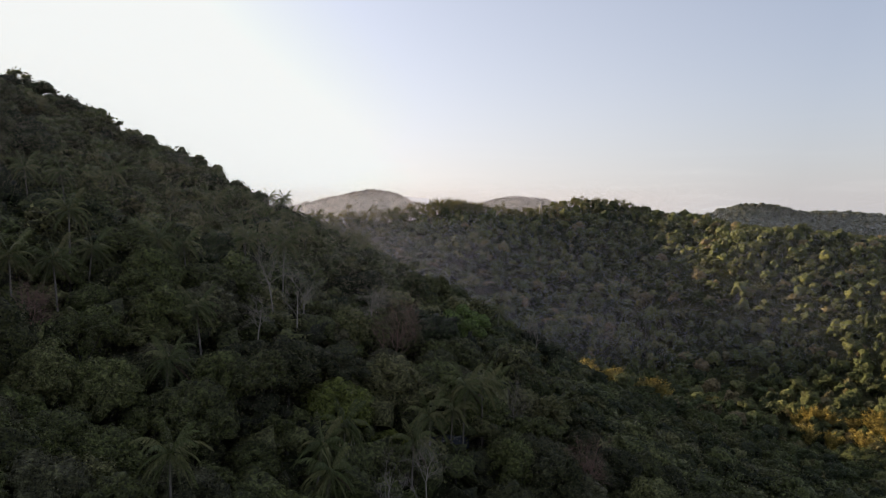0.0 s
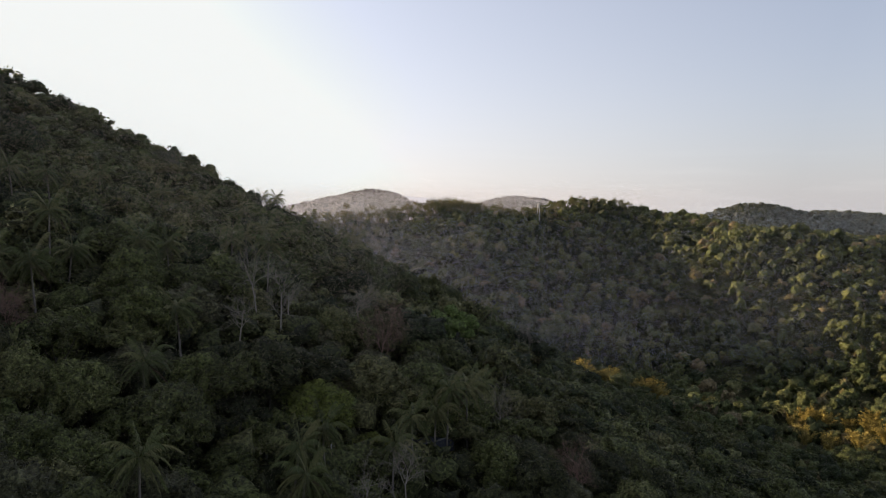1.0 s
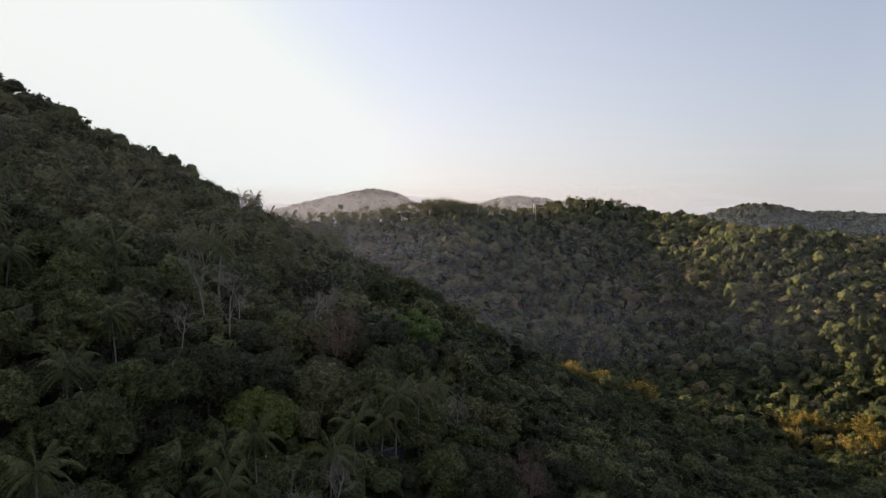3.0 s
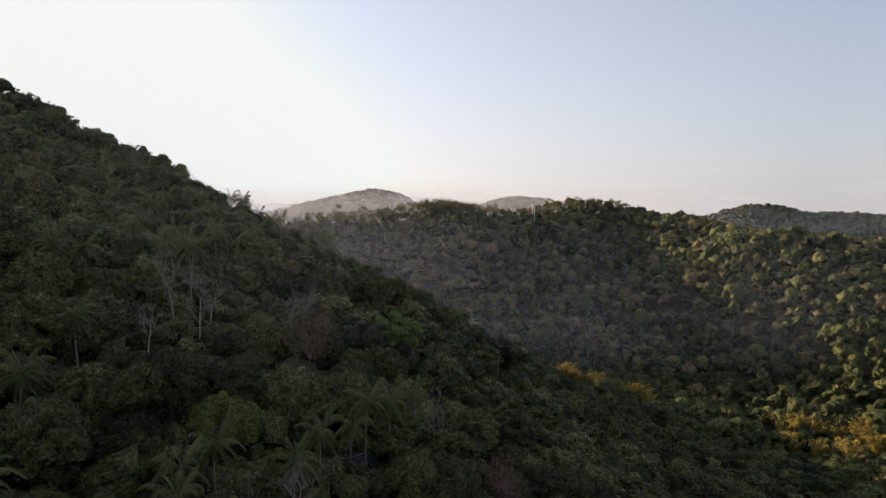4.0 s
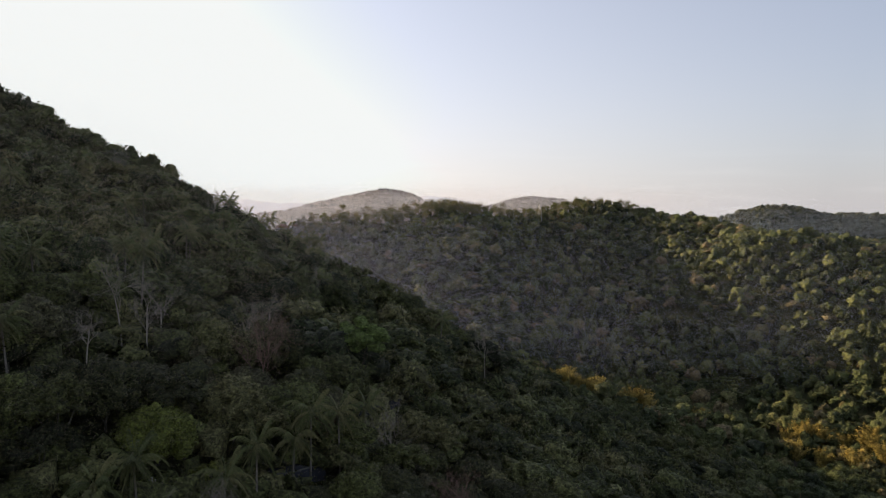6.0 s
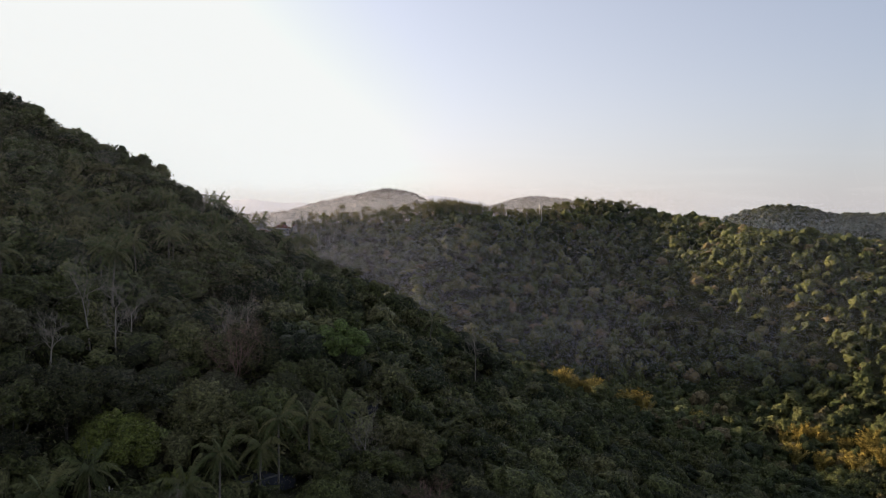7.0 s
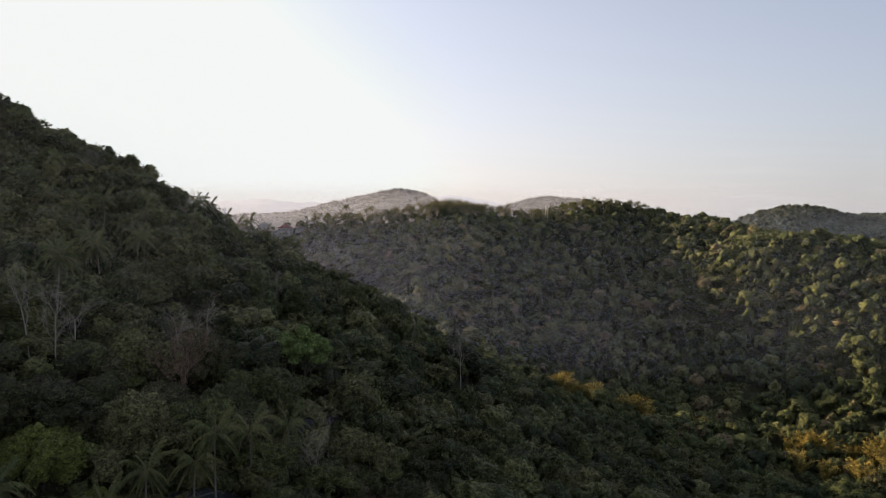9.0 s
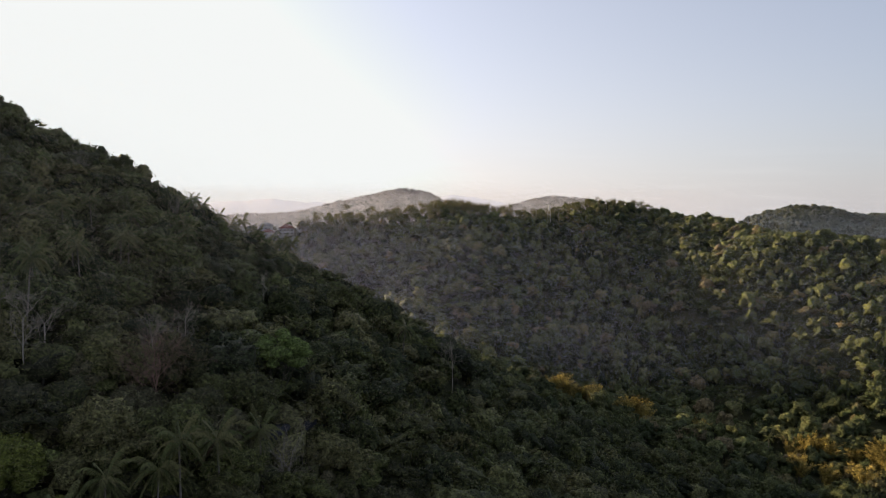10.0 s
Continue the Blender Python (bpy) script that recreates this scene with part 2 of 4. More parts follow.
def spline(knots, stiff):
    """Thin-plate surface over the landform lines."""
    p = knots[:, :2] / 100
    n = len(p)
    a = np.zeros((n + 3, n + 3))
    a[:n, :n] = bend(((p[:, None] - p[None]) ** 2).sum(2)) + stiff * np.eye(n)
    a[:n, n:] = np.c_[np.ones(n), p]
    a[n:, :n] = a[:n, n:].T
    return p, np.linalg.solve(a, np.r_[knots[:, 2], 0, 0, 0])


PLATE_AT, PLATE = spline(KNOTS, 0.02)
# far hills: x, y, half width along x and y, height above the plain
FAR_HILLS = [(-48, 1420, 183, 150, 90), (-199, 1420, 145, 150, 49), (-447, 1500, 251, 160, 79), (234, 1760, 122, 150, 114), (27, 1800, 132, 150, 98), (627, 1480, 138, 95, 54), (837, 1540, 312, 130, 57), (1084, 1700, 502, 250, 34)]


def height(x, y):
    """Ground height in metres, for arrays."""
    x, y = np.asarray(x, float), np.asarray(y, float)
    shape, x, y = x.shape, x.ravel(), y.ravel()
    out = np.empty(len(x))
    for i in range(0, len(x), 20000):
        q = np.c_[x[i:i + 20000], y[i:i + 20000]] / 100
        k = bend(((q[:, None] - PLATE_AT[None]) ** 2).sum(2))
        out[i:i + 20000] = k @ PLATE[:-3] + PLATE[-3] + q @ PLATE[-2:]
    out += 1.5 * np.sin(x / 17 + 1.3 * np.sin(y / 23)) + 1.2 * np.sin(y / 13 + np.sin(x / 19))
    far = np.clip((np.hypot((x - 30) / 1.1, y - 330) - 420) / 330, 0, 1)
    far = far * far * (3 - 2 * far)
    plain = 22 + 12 * np.sin(x / 210 + 0.4) * np.sin(y / 260) + 4 * np.sin(x / 60) * np.sin(y / 75)
    plain *= np.clip((5200 - np.hypot(x, y)) / 3000, 0, 1)
    for hx, hy, wx, wy, up in FAR_HILLS:
        d = ((x - hx) / wx) ** 2 + ((y - hy) / wy) ** 2
        plain = plain + up * np.exp(-d ** 1.5)
    behind = 205 * np.exp(-(((x + 550) / 62) ** 2 + ((y - 775) / 72) ** 2) ** 1.5)          # an added, unseen knoll that keeps the sun off the facing hill
    return (out * (1 - far) + plain * far + behind).reshape(shape)


# ---- mesh helpers ----
def mesh_of(name, verts, tris, material, tint=None, smooth=False):
    """A mesh from arrays of corners and triangles, with a tint for each corner where given."""
    me = bpy.data.meshes.new(name)
    verts, tris = np.asarray(verts, np.float32), np.asarray(tris, np.int32)
    me.vertices.add(len(verts)); me.loops.add(tris.size); me.polygons.add(len(tris))
    me.vertices.foreach_set("co", verts.ravel())
    me.loops.foreach_set("vertex_index", tris.ravel())
    me.polygons.foreach_set("loop_start", np.arange(0, tris.size, 3, dtype=np.int32))
    if smooth:
        me.polygons.foreach_set("use_smooth", np.ones(len(tris), bool))
    if tint is not None:
        me.attributes.new("tint", "FLOAT", "POINT").data.foreach_set("value", np.asarray(tint, np.float32))
    me.materials.append(material)
    me.update(calc_edges=True)
    me.validate()
    return me


def join(pieces):
    """One pair of arrays from several."""
    vs, fs, n = [], [], 0
    for v, f in pieces:
        vs.append(v); fs.append(f + n); n += len(v)
    return np.concatenate(vs), np.concatenate(fs)


def part(name, mesh, parent, label="", m=None):
    ob = new(name, mesh)
    ob.parent = parent
    if m is not None:
        ob.matrix_basis = m
    return tagged(ob, label) if label else ob


def unit(v):
    return v / (np.linalg.norm(v, axis=-1, keepdims=True) + 1e-9)


def tube(path, radii, sides=6):
    """A tapered limb along a path."""
    path, n = np.asarray(path, float), len(path)
    way = unit(np.gradient(path, axis=0))
    side = unit(np.cross(way, np.where(abs(way[:, 2:]) > 0.9, [[1.0, 0, 0]], [[0, 0, 1.0]])))
    up = np.cross(side, way)
    a = np.linspace(0, 2 * np.pi, sides, endpoint=False)
    ring = path[:, None] + np.asarray(radii)[:, None, None] * (np.cos(a)[None, :, None] * side[:, None] + np.sin(a)[None, :, None] * up[:, None])
    i, j = np.meshgrid(np.arange(n - 1), np.arange(sides), indexing="ij")
    p, q, k = (i * sides + j).ravel(), (i * sides + (j + 1) % sides).ravel(), sides
    return ring.reshape(-1, 3), np.r_[np.c_[p, q, q + k], np.c_[p, q + k, p + k]]


OCTA_V = np.array([(1, 0, 0), (-1, 0, 0), (0, 1, 0), (0, -1, 0), (0, 0, 1), (0, 0, -1)], float)
OCTA_F = np.array([(0, 2, 4), (2, 1, 4), (1, 3, 4), (3, 0, 4), (2, 0, 5), (1, 2, 5), (3, 1, 5), (0, 3, 5)])


def ico(fine=False):
    """A ball of 20 or 80 faces."""
    bm = bmesh.new()
    bmesh.ops.create_icosphere(bm, subdivisions=2 if fine else 1, radius=1)
    v, f = np.array([p.co[:] for p in bm.verts]), np.array([[p.index for p in q.verts] for q in bm.faces])
    bm.free()
    return v, f


HEARTS = {"coarse": (OCTA_V, OCTA_F), "plain": ico(), "fine": ico(True)}


BALLS = {}


def ball(level):
    """A ball of 20, 80, 320 or 1280 faces."""
    if level not in BALLS:
        bm = bmesh.new()
        bmesh.ops.create_icosphere(bm, subdivisions=level, radius=1)
        BALLS[level] = np.array([p.co[:] for p in bm.verts]), np.array([[p.index for p in q.verts] for q in bm.faces])
        bm.free()
    return BALLS[level]


def skin(rng, centres, radii, level, rough):
    """The closed leafy mass of a crown: one rugged shell round all its billows."""
    d, f = ball(level)
    mid = centres.mean(0)
    c = centres - mid
    flat = np.array([1, 1, max(np.ptp(c[:, 2]), 1) / max(np.ptp(c[:, 0]), 1)])
    d = unit(d * flat)
    along = d @ c.T
    inside = radii ** 2 - ((c ** 2).sum(1) - along ** 2)
    reach = np.where(inside > 0, along + np.sqrt(np.maximum(inside, 0)), 0).max(1)
    reach = np.maximum(reach, 0.35 * np.median(reach)) * rng.uniform(1 - rough, 1 + 0.35 * rough, len(d))
    return mid + d * reach[:, None], f


def leaf_cloud(rng, centres, radii, count, size, low=-0.35, droop=0.0, slim=0.55, core=0.68, heart="plain", stray=0.45, shell=0, single=False):
    """Folded leaf blades on the outside of a crown's clumps, over their dark insides."""
    k = 4 if shell else 1
    pick = rng.choice(len(centres), count * k, p=radii ** 2 / (radii ** 2).sum())
    d = unit(rng.normal(size=(count * k * 3, 3)))
    d = d[d[:, 2] > low][:count * k]
    pick = pick[:len(d)]
    pos = centres[pick] + d * radii[pick, None] * rng.uniform(0.82, 1.12, (len(d), 1)) * [1, 1, 0.9]
    if shell:      # only the blades that show
        deep = (np.linalg.norm(pos[:, None] - centres[None], axis=2) / radii[None]).min(1)
        seen = np.flatnonzero(deep > 0.8)[:count]
        pos, d = pos[seen], d[seen]
    count = len(d)
    nor = unit(d + rng.normal(scale=0.9 * stray, size=(count, 3)) + [0, 0, 0.25])
    along = unit(np.cross(nor, rng.normal(size=(count, 3))))
    along = unit(along - [0, 0, droop])
    across = unit(np.cross(nor, along))
    ln = size * rng.uniform(0.55, 1.35, (count, 1)) * 0.5
    v = np.stack([pos - along * ln, pos + across * ln * slim - nor * ln * 0.25, pos + along * ln, pos - across * ln * slim - nor * ln * 0.25], 1).reshape(-1, 3)
    b = np.arange(count)[:, None] * 4
    pieces = [(v, np.concatenate([b + [0, 1, 2], b + [0, 2, 3]]))]
    if single:     # far off, one plain blade each
        pieces = [(v.reshape(-1, 4, 3)[:, [0, 1, 3]].reshape(-1, 3), np.arange(count * 3).reshape(-1, 3))]
    if shell:
        pieces.append(skin(rng, centres, radii * (0.84 if shell > 3 else 0.80 if shell > 2 else 0.74), shell, 0.22 if shell > 3 else 0.28 if shell > 2 else 0.34))
    elif core:
        for c, r in zip(centres, radii):
            hv, hf = HEARTS[heart]
            pieces.append((c + hv * r * core * rng.uniform(0.66, 1.16, (len(hv), 1)) * [1, 1, 0.85], hf))
    return join(pieces)


def puffs(rng, kind, n, r, h):
    """Centres and sizes of a crown's clumps, by its habit; the crown's foot is at 0, its top at about h."""
    a = rng.uniform(0, 2 * np.pi, n)
    if kind == "round":     # a closed dome of billows, down to the ground's bushes
        i = np.arange(n) + 0.5
        z = 1 - 1.35 * i / n
        a = i * 2.39996 + rng.uniform(-0.35, 0.35, n)
        rad = np.sqrt(1 - z * z) * rng.uniform(0.86, 1.06, n)
        c = np.c_[np.cos(a) * rad * r * 0.76, np.sin(a) * rad * r * 0.76, h * (0.36 + 0.48 * z * rng.uniform(0.88, 1.1, n))]
        s = r * rng.uniform(0.26, 0.44, n)
    elif kind == "umbrella":
        rad = np.sqrt(rng.uniform(0, 1, n))
        c = np.c_[np.cos(a) * rad * r * 0.9, np.sin(a) * rad * r * 0.9, h * (0.78 - 0.35 * rad ** 2 + rng.normal(scale=0.06, size=n))]
        s = r * rng.uniform(0.18, 0.30, n)
    elif kind == "draped":
        z = rng.uniform(0, 1, n)
        rad = (1 - z ** 2.5) * rng.uniform(0.55, 0.95, n) + 0.1
        c = np.c_[np.cos(a) * rad * r * 0.75, np.sin(a) * rad * r * 0.75, (z - 0.3) * h]
        s = r * rng.uniform(0.25, 0.42, n)
    else:  # open: separate clumps at the ends of the limbs
        rad = rng.uniform(0.25, 1, n)
        c = np.c_[np.cos(a) * rad * r, np.sin(a) * rad * r, h * (1.0 - 0.65 * rad * rng.uniform(0.5, 1.1, n))]
        s = r * rng.uniform(0.20, 0.32, n)
    return c, s * (20 / n) ** 0.38


def trunk_of(rng, tall, r, limbs, spread, foot=1.5):
    lean = rng.normal(scale=0.05, size=2)
    t = np.linspace(0, 1, 5)
    path = np.c_[lean[0] * tall * t ** 2, lean[1] * tall * t ** 2, -foot + (tall + foot) * t]
    pieces = [tube(path, r * (1 - 0.55 * t), 7)]
    for c in limbs:
        s = rng.uniform(0.45, 0.8)
        p0 = path[0] + (path[-1] - path[0]) * s
        mid = p0 * 0.45 + c * 0.55 + [0, 0, -0.4]
        pieces.append(tube([p0, mid, c], np.array([0.42, 0.28, 0.1]) * r, 5))
    return join(pieces)


KINDS = ["round", "round", "umbrella", "draped", "open", "round", "umbrella", "open"]


def tree_shape(seed, kind, n_puffs, leaves, size, r=4.5, h=7.2, tall=4.0, droop=0.0, heart="plain", stray=0.45, core=0.62, shell=4, single=False):
    rng = np.random.default_rng(seed)
    c, s = puffs(rng, kind, n_puffs, r, h)
    c = c + [0, 0, tall - 1.0]
    if kind == "open":
        shell = 0
    crown = leaf_cloud(rng, c, s, leaves, size, droop=0.8 if kind == "draped" else droop, heart=heart, stray=stray, core=core, shell=shell, single=single)
    limbs = c[rng.choice(n_puffs, min(5, n_puffs), replace=False)]
    return crown, trunk_of(rng, tall, 0.24, limbs, r)


def scatter(shapes, which, at, scale, turn, tint):
    """Copies of shapes laid out and joined into one pair of arrays, with a tint for each corner."""
    vs, fs, ts, n = [], [], [], 0
    for k, (v, f) in enumerate(shapes):
        idx = np.flatnonzero(which == k)
        if not len(idx):
            continue
        ca, sa = np.cos(turn[idx])[:, None], np.sin(turn[idx])[:, None]
        x = (v[None, :, 0] * ca - v[None, :, 1] * sa) * scale[idx, 0:1] + at[idx, 0:1]
        y = (v[None, :, 0] * sa + v[None, :, 1] * ca) * scale[idx, 0:1] + at[idx, 1:2]
        z = v[None, :, 2] * scale[idx, 1:2] + at[idx, 2:3]
        vs.append(np.stack([x, y, z], 2).reshape(-1, 3))
        fs.append((f[None] + (np.arange(len(idx)) * len(v))[:, None, None]).reshape(-1, 3) + n)
        ts.append(np.repeat(tint[idx], len(v)))
        n += len(idx) * len(v)
    return np.concatenate(vs), np.concatenate(fs), np.concatenate(ts)


def spread(rng, x0, x1, y0, y1, gap, loose=0.42):
    """Uneven planting: a jittered grid."""
    gx, gy = np.meshgrid(np.arange(x0, x1, gap), np.arange(y0, y1, gap * 0.9))
    gx = gx + (np.arange(gx.shape[0]) % 2)[:, None] * gap / 2
    p = np.c_[gx.ravel(), gy.ravel()] + rng.uniform(-loose, loose, (gx.size, 2)) * gap
    return p


# ---- ground: one sheet to the horizon ----
def axis(lo, hi, step, ends):
    mid = np.arange(lo, hi + 1, step)
    out = [mid]
    for end, edge in ((ends[0], lo), (ends[1], hi)):
        n = 34
        out.append(edge + (end - edge) * (np.arange(1, n + 1) / n) ** 2.2)
    return np.unique(np.concatenate(out))


gx, gy = axis(-330, 480, 7, (-3400, 3400)), axis(-60, 760, 7, (-3300, 3500))
GX, GY = np.meshgrid(gx, gy)
GZ = height(GX, GY)
ii, jj = np.meshgrid(np.arange(len(gy) - 1), np.arange(len(gx) - 1), indexing="ij")
p0 = (ii * len(gx) + jj).ravel()
ground_tris = np.r_[np.c_[p0, p0 + 1, p0 + len(gx) + 1], np.c_[p0, p0 + len(gx) + 1, p0 + len(gx)]]
ground = tagged(new("ground", mesh_of("ground", np.c_[GX.ravel(), GY.ravel(), GZ.ravel()], ground_tris, EARTH, smooth=True)),
                "dark leaf-littered earth of steep wooded hills", "ground", kind="structure")


# ---- woods ----
rng = np.random.default_rng(7)
TALL = 9.5  # how far the canopy stands above the ground


def near_side(x, y):
    """Slope that faces the path, near enough to tell its trees apart."""
    return (y < 300) & (x < 110 + 0.1 * y) & (y > 38 + 0.25 * x) & (x > -40 - 0.62 * y)


OPEN_Y = [60, 105, 150, 195, 240, 285, 330, 375, 420, 465, 510, 555, 600, 645, 690]
OPEN_L = [-60, -80, -120, -140, -160, -200, -90, -20, -25, -70, -130, -185, -200, -40, 20]
OPEN_R = [-10, 40, 80, 120, 160, 200, 220, 240, 280, 300, 340, 380, 420, 440, 440]


def open_ground(p):
    """Slopes that lie open to the valley; beyond them the woods run on in simpler trees."""
    return (p[:, 0] > np.interp(p[:, 1], OPEN_Y, OPEN_L) - 22) & (p[:, 0] < np.interp(p[:, 1], OPEN_Y, OPEN_R) + 30) & (p[:, 1] < 715)


# tall single plants keep a clearing: x, y, and how high the crown stands
PALMS = [(-27, 67, 96), (-13, 78, 90), (-15, 84, 91), (-13, 89, 92), (-4, 94, 88), (-2, 100, 90), (1.5, 106, 89), (3.5, 107.5, 92.3), (6.4, 112.4, 91), (9, 122, 89),
         (-48, 116, 115), (-46, 122, 114), (-55, 97, 113), (-58, 92, 114), (-55, 108, 114), (-47, 152, 113), (-29, 126, 114), (-36, 100, 106), (-35, 87, 101)]
HIGH_PALMS = [(-64, 199, 122), (-41, 143, 112), (-48, 166, 113), (-43, 160, 112), (-81, 147, 126), (-80, 168, 127), (-87, 144, 127), (-59, 109, 118), (-37, 187, 112), (-60, 181, 120),
              (-42, 175, 113), (-40, 205, 113), (-44, 182, 113), (-60, 232, 118), (-56, 244, 123), (-66, 262, 124), (-63, 267, 122), (-57, 267, 118), (-53, 268, 115), (-49, 269, 116), (-43, 269, 112), (-39, 267, 109), (-34, 269, 109), (-31, 269, 108), (-36, 265, 108), (-70, 225, 121), (-74, 190, 123), (-56, 205, 118), (-31, 225, 106), (-52, 228, 116), (18, 218, 86)]
BARE = [(-29, 118, 109, 9), (-25.3, 118.5, 107.5, 7), (-29.6, 108.6, 103, 5), (12.7, 123.5, 89, 10), (31, 227, 79, 9), (-7, 83, 86, 6), (-2, 87, 86, 7), (-87, 232, 133, 9), (-59, 237, 121, 7), (-14, 147, 101, 7), (-14, 135, 101, 7), (-14, 191, 102, 7), (-25, 123, 105, 7)]
RUSTY = [(-9, 125, 104, 12), (24, 112, 79, 7), (-52, 86, 107, 6)]
BAMBOO_AT = [(178, 342), (187, 343), (193, 338), (201, 333), (208, 327), (175, 326), (184, 321), (196, 314), (210, 318), (215, 335), (72, 371), (77, 371), (82, 371), (86, 370), (91, 368), (96, 366), (104, 360), (109, 358), (115, 357), (141, 356)]
FEATURED = [(-15.4, 100.4), (3.7, 147), (-8, 99), (-18, 76), (-8, 188), (-2, 222.6), (-23.5, 113), (-16.5, 117), (-10, 121)]
ROAD = [(-8, 101), (-4, 104), (0, 109), (3, 114)]
AIRY = [p[:2] for p in BARE + RUSTY]
LONE = [p[:2] for p in PALMS + HIGH_PALMS + BARE + RUSTY] + FEATURED


def clear_of(p, gap=3.4):
    """Which places keep their distance from the plants set singly, and from the road."""
    ok = np.ones(len(p), bool)
    for q in LONE:
        ok &= np.hypot(p[:, 0] - q[0], p[:, 1] - q[1]) > (5.0 if q in FEATURED[:2] + FEATURED[4:] else 4.0 if q in AIRY else gap)
    for q in ((-13, 94), (-11, 90), (-18, 94), (-17, 89), (-6, 126), (6, 139), (7, 133), (8, 127), (2, 101), (5, 97), (1, 96), (0, 104), (4, 104), (7, 101), (10, 131)):          # low growth only
        ok &= np.hypot(p[:, 0] - q[0], p[:, 1] - q[1]) > 4.0
    for a, b in zip(ROAD, ROAD[1:]):
        for u in np.linspace(0, 1, 5):
            ok &= np.hypot(p[:, 0] - a[0] - u * (b[0] - a[0]), p[:, 1] - a[1] - u * (b[1] - a[1])) > 2.8
    return ok


pts = spread(rng, -330, 130, 40, 330, 6.0)
pts = pts[near_side(pts[:, 0], pts[:, 1])]
dist = np.hypot(pts[:, 0] - 15, pts[:, 1] - 10)
order = np.argsort(dist)
pts = pts[order]
pts = pts[clear_of(pts)]
outer = [pts[~open_ground(pts)]]
pts = pts[open_ground(pts)]
near_pts, mid_pts = pts[:290], pts[290:]
far_mid = np.hypot(mid_pts[:, 0] - 15, mid_pts[:, 1] - 10) > 225

# the nearest trees, each a thing of its own with trunk and crown
LOOKS = [("round", LEAF, "dense dark green broadleaf tree on the slope"), ("round", LEAF, "rounded olive green broadleaf tree on the slope"),
         ("umbrella", LEAF, "wide flat-topped green tree on the slope"), ("draped", LEAF_VINE, "tree smothered in grey-green hanging creepers"),
         ("open", LEAF, "open-crowned green tree with separate leaf clumps"), ("round", LEAF_VINE, "small-leaved grey-green tree on the slope"),
         ("umbrella", LEAF, "spreading layered dark green tree"), ("open", LEAF_BRIGHT, "fresh bright green broadleaf tree"), ("round", LEAF_BRIGHT, "domed light green tree with dense small leaves"), ("round", LEAF_RUST, "tree with browning rust-coloured dry leaves"), ("round", LEAF_SLOPE, "full-crowned mid-green tree on the slope")]
protos = []
for k, (habit, leafmat, text) in enumerate(LOOKS):
    (cv, cf), (tv, tf) = tree_shape(20 + k, habit, 46, 3600, 0.36, tall=2.6 if habit in ("round", "draped") else 3.2, heart="plain", stray=0.42, shell=4)
    protos.append((mesh_of("crown", cv, cf, leafmat), mesh_of("trunk", tv, tf, BARK_DARK), text))


def plant(k, x, y, s, sz, turn, sink=0.0):
    crown, trunk, text = protos[k]
    tree = new("broadleaf_tree")
    tree.matrix_basis = Matrix.LocRotScale((x, y, float(height(x, y)) - sink), Euler((0, 0, turn)), (s, s, sz))
    part("trunk", trunk, tree)
    part("crown", crown, tree)
    return tagged(tree, text, "tree", "trees on the near slope")


weights = np.array([0.2, 0.2, 0.14, 0.14, 0.11, 0.09, 0.09, 0.0, 0.0, 0.02, 0.01])
for (x, y), k in zip(near_pts, rng.choice(len(protos), len(near_pts), p=weights)):
    s = rng.uniform(0.72, 1.25)
    plant(k, x, y, s, s * rng.uniform(0.8, 1.15), rng.uniform(0, 6.28))


def wood(name, label, spots, seed, kinds, n_puffs, leaves, size, material, low=0.75, high=1.3, r=4.5, h=7.2, tall=4.0, heart="plain", stray=0.45, shell=3, single=False, trim=None):
    """Trees past counting, joined: crowns and trunks of one wood."""
    g = np.random.default_rng(seed)
    shapes, stems = [], []
    for k, habit in enumerate(kinds):
        c, t = tree_shape(seed * 31 + k, habit, n_puffs, leaves, size, r, h, tall, heart=heart, stray=stray, shell=shell, single=single)
        shapes.append(c)
        stems.append(tube([(0, 0, -2), (0.1, 0, tall)], [0.25, 0.15], 4))
    n = len(spots)
    which = g.integers(0, len(kinds), n)
    s = g.uniform(low, high, n) * (1 if trim is None else trim)
    at = np.c_[spots, height(spots[:, 0], spots[:, 1])]
    sc = np.c_[s, s * g.uniform(0.8, 1.2, n)]
    turn, tint = g.uniform(0, 6.28, n), g.uniform(0, 1, n)
    v, f, t = scatter(shapes, which, at, sc, turn, tint)
    top = tagged(new(name, mesh_of(name, v, f, material, t)), label, "woods", kind="stuff")
    v, f, t = scatter(stems, which, at, sc, turn, tint)
    part("trunks", mesh_of("trunks", v, f, BARK_DARK), top)
    return top


HABITS = ["round", "umbrella", "draped", "open", "round", "open"]
HILL_HABITS = ["round", "umbrella", "draped", "round", "round", "open"]
shoulder = mid_pts[far_mid]
under_palms = np.ones(len(shoulder))
for p in HIGH_PALMS:
    if p[1] > 258:
        under_palms[np.hypot(shoulder[:, 0] - p[0], shoulder[:, 1] - p[1]) < 9] = 0.6        # young growth below the palms
wood("slope_woods", "dense dark green woodland covering the steep hillside", mid_pts[~far_mid], 3, HILL_HABITS, 30, 420, 0.6, LEAF_SLOPE, 0.6, 1.3, tall=3.0, stray=0.5, shell=3)
wood("slope_woods", "dark woodland along the shoulder of the hill", mid_pts[far_mid], 2, HILL_HABITS, 22, 260, 0.72, LEAF_SLOPE, 0.6, 1.3, tall=3.0, stray=0.5, shell=3, trim=under_palms)

# undergrowth on the near slope
bushes = spread(rng, -120, 110, 45, 160, 4.1)
bushes = bushes[near_side(bushes[:, 0], bushes[:, 1]) & open_ground(bushes)]
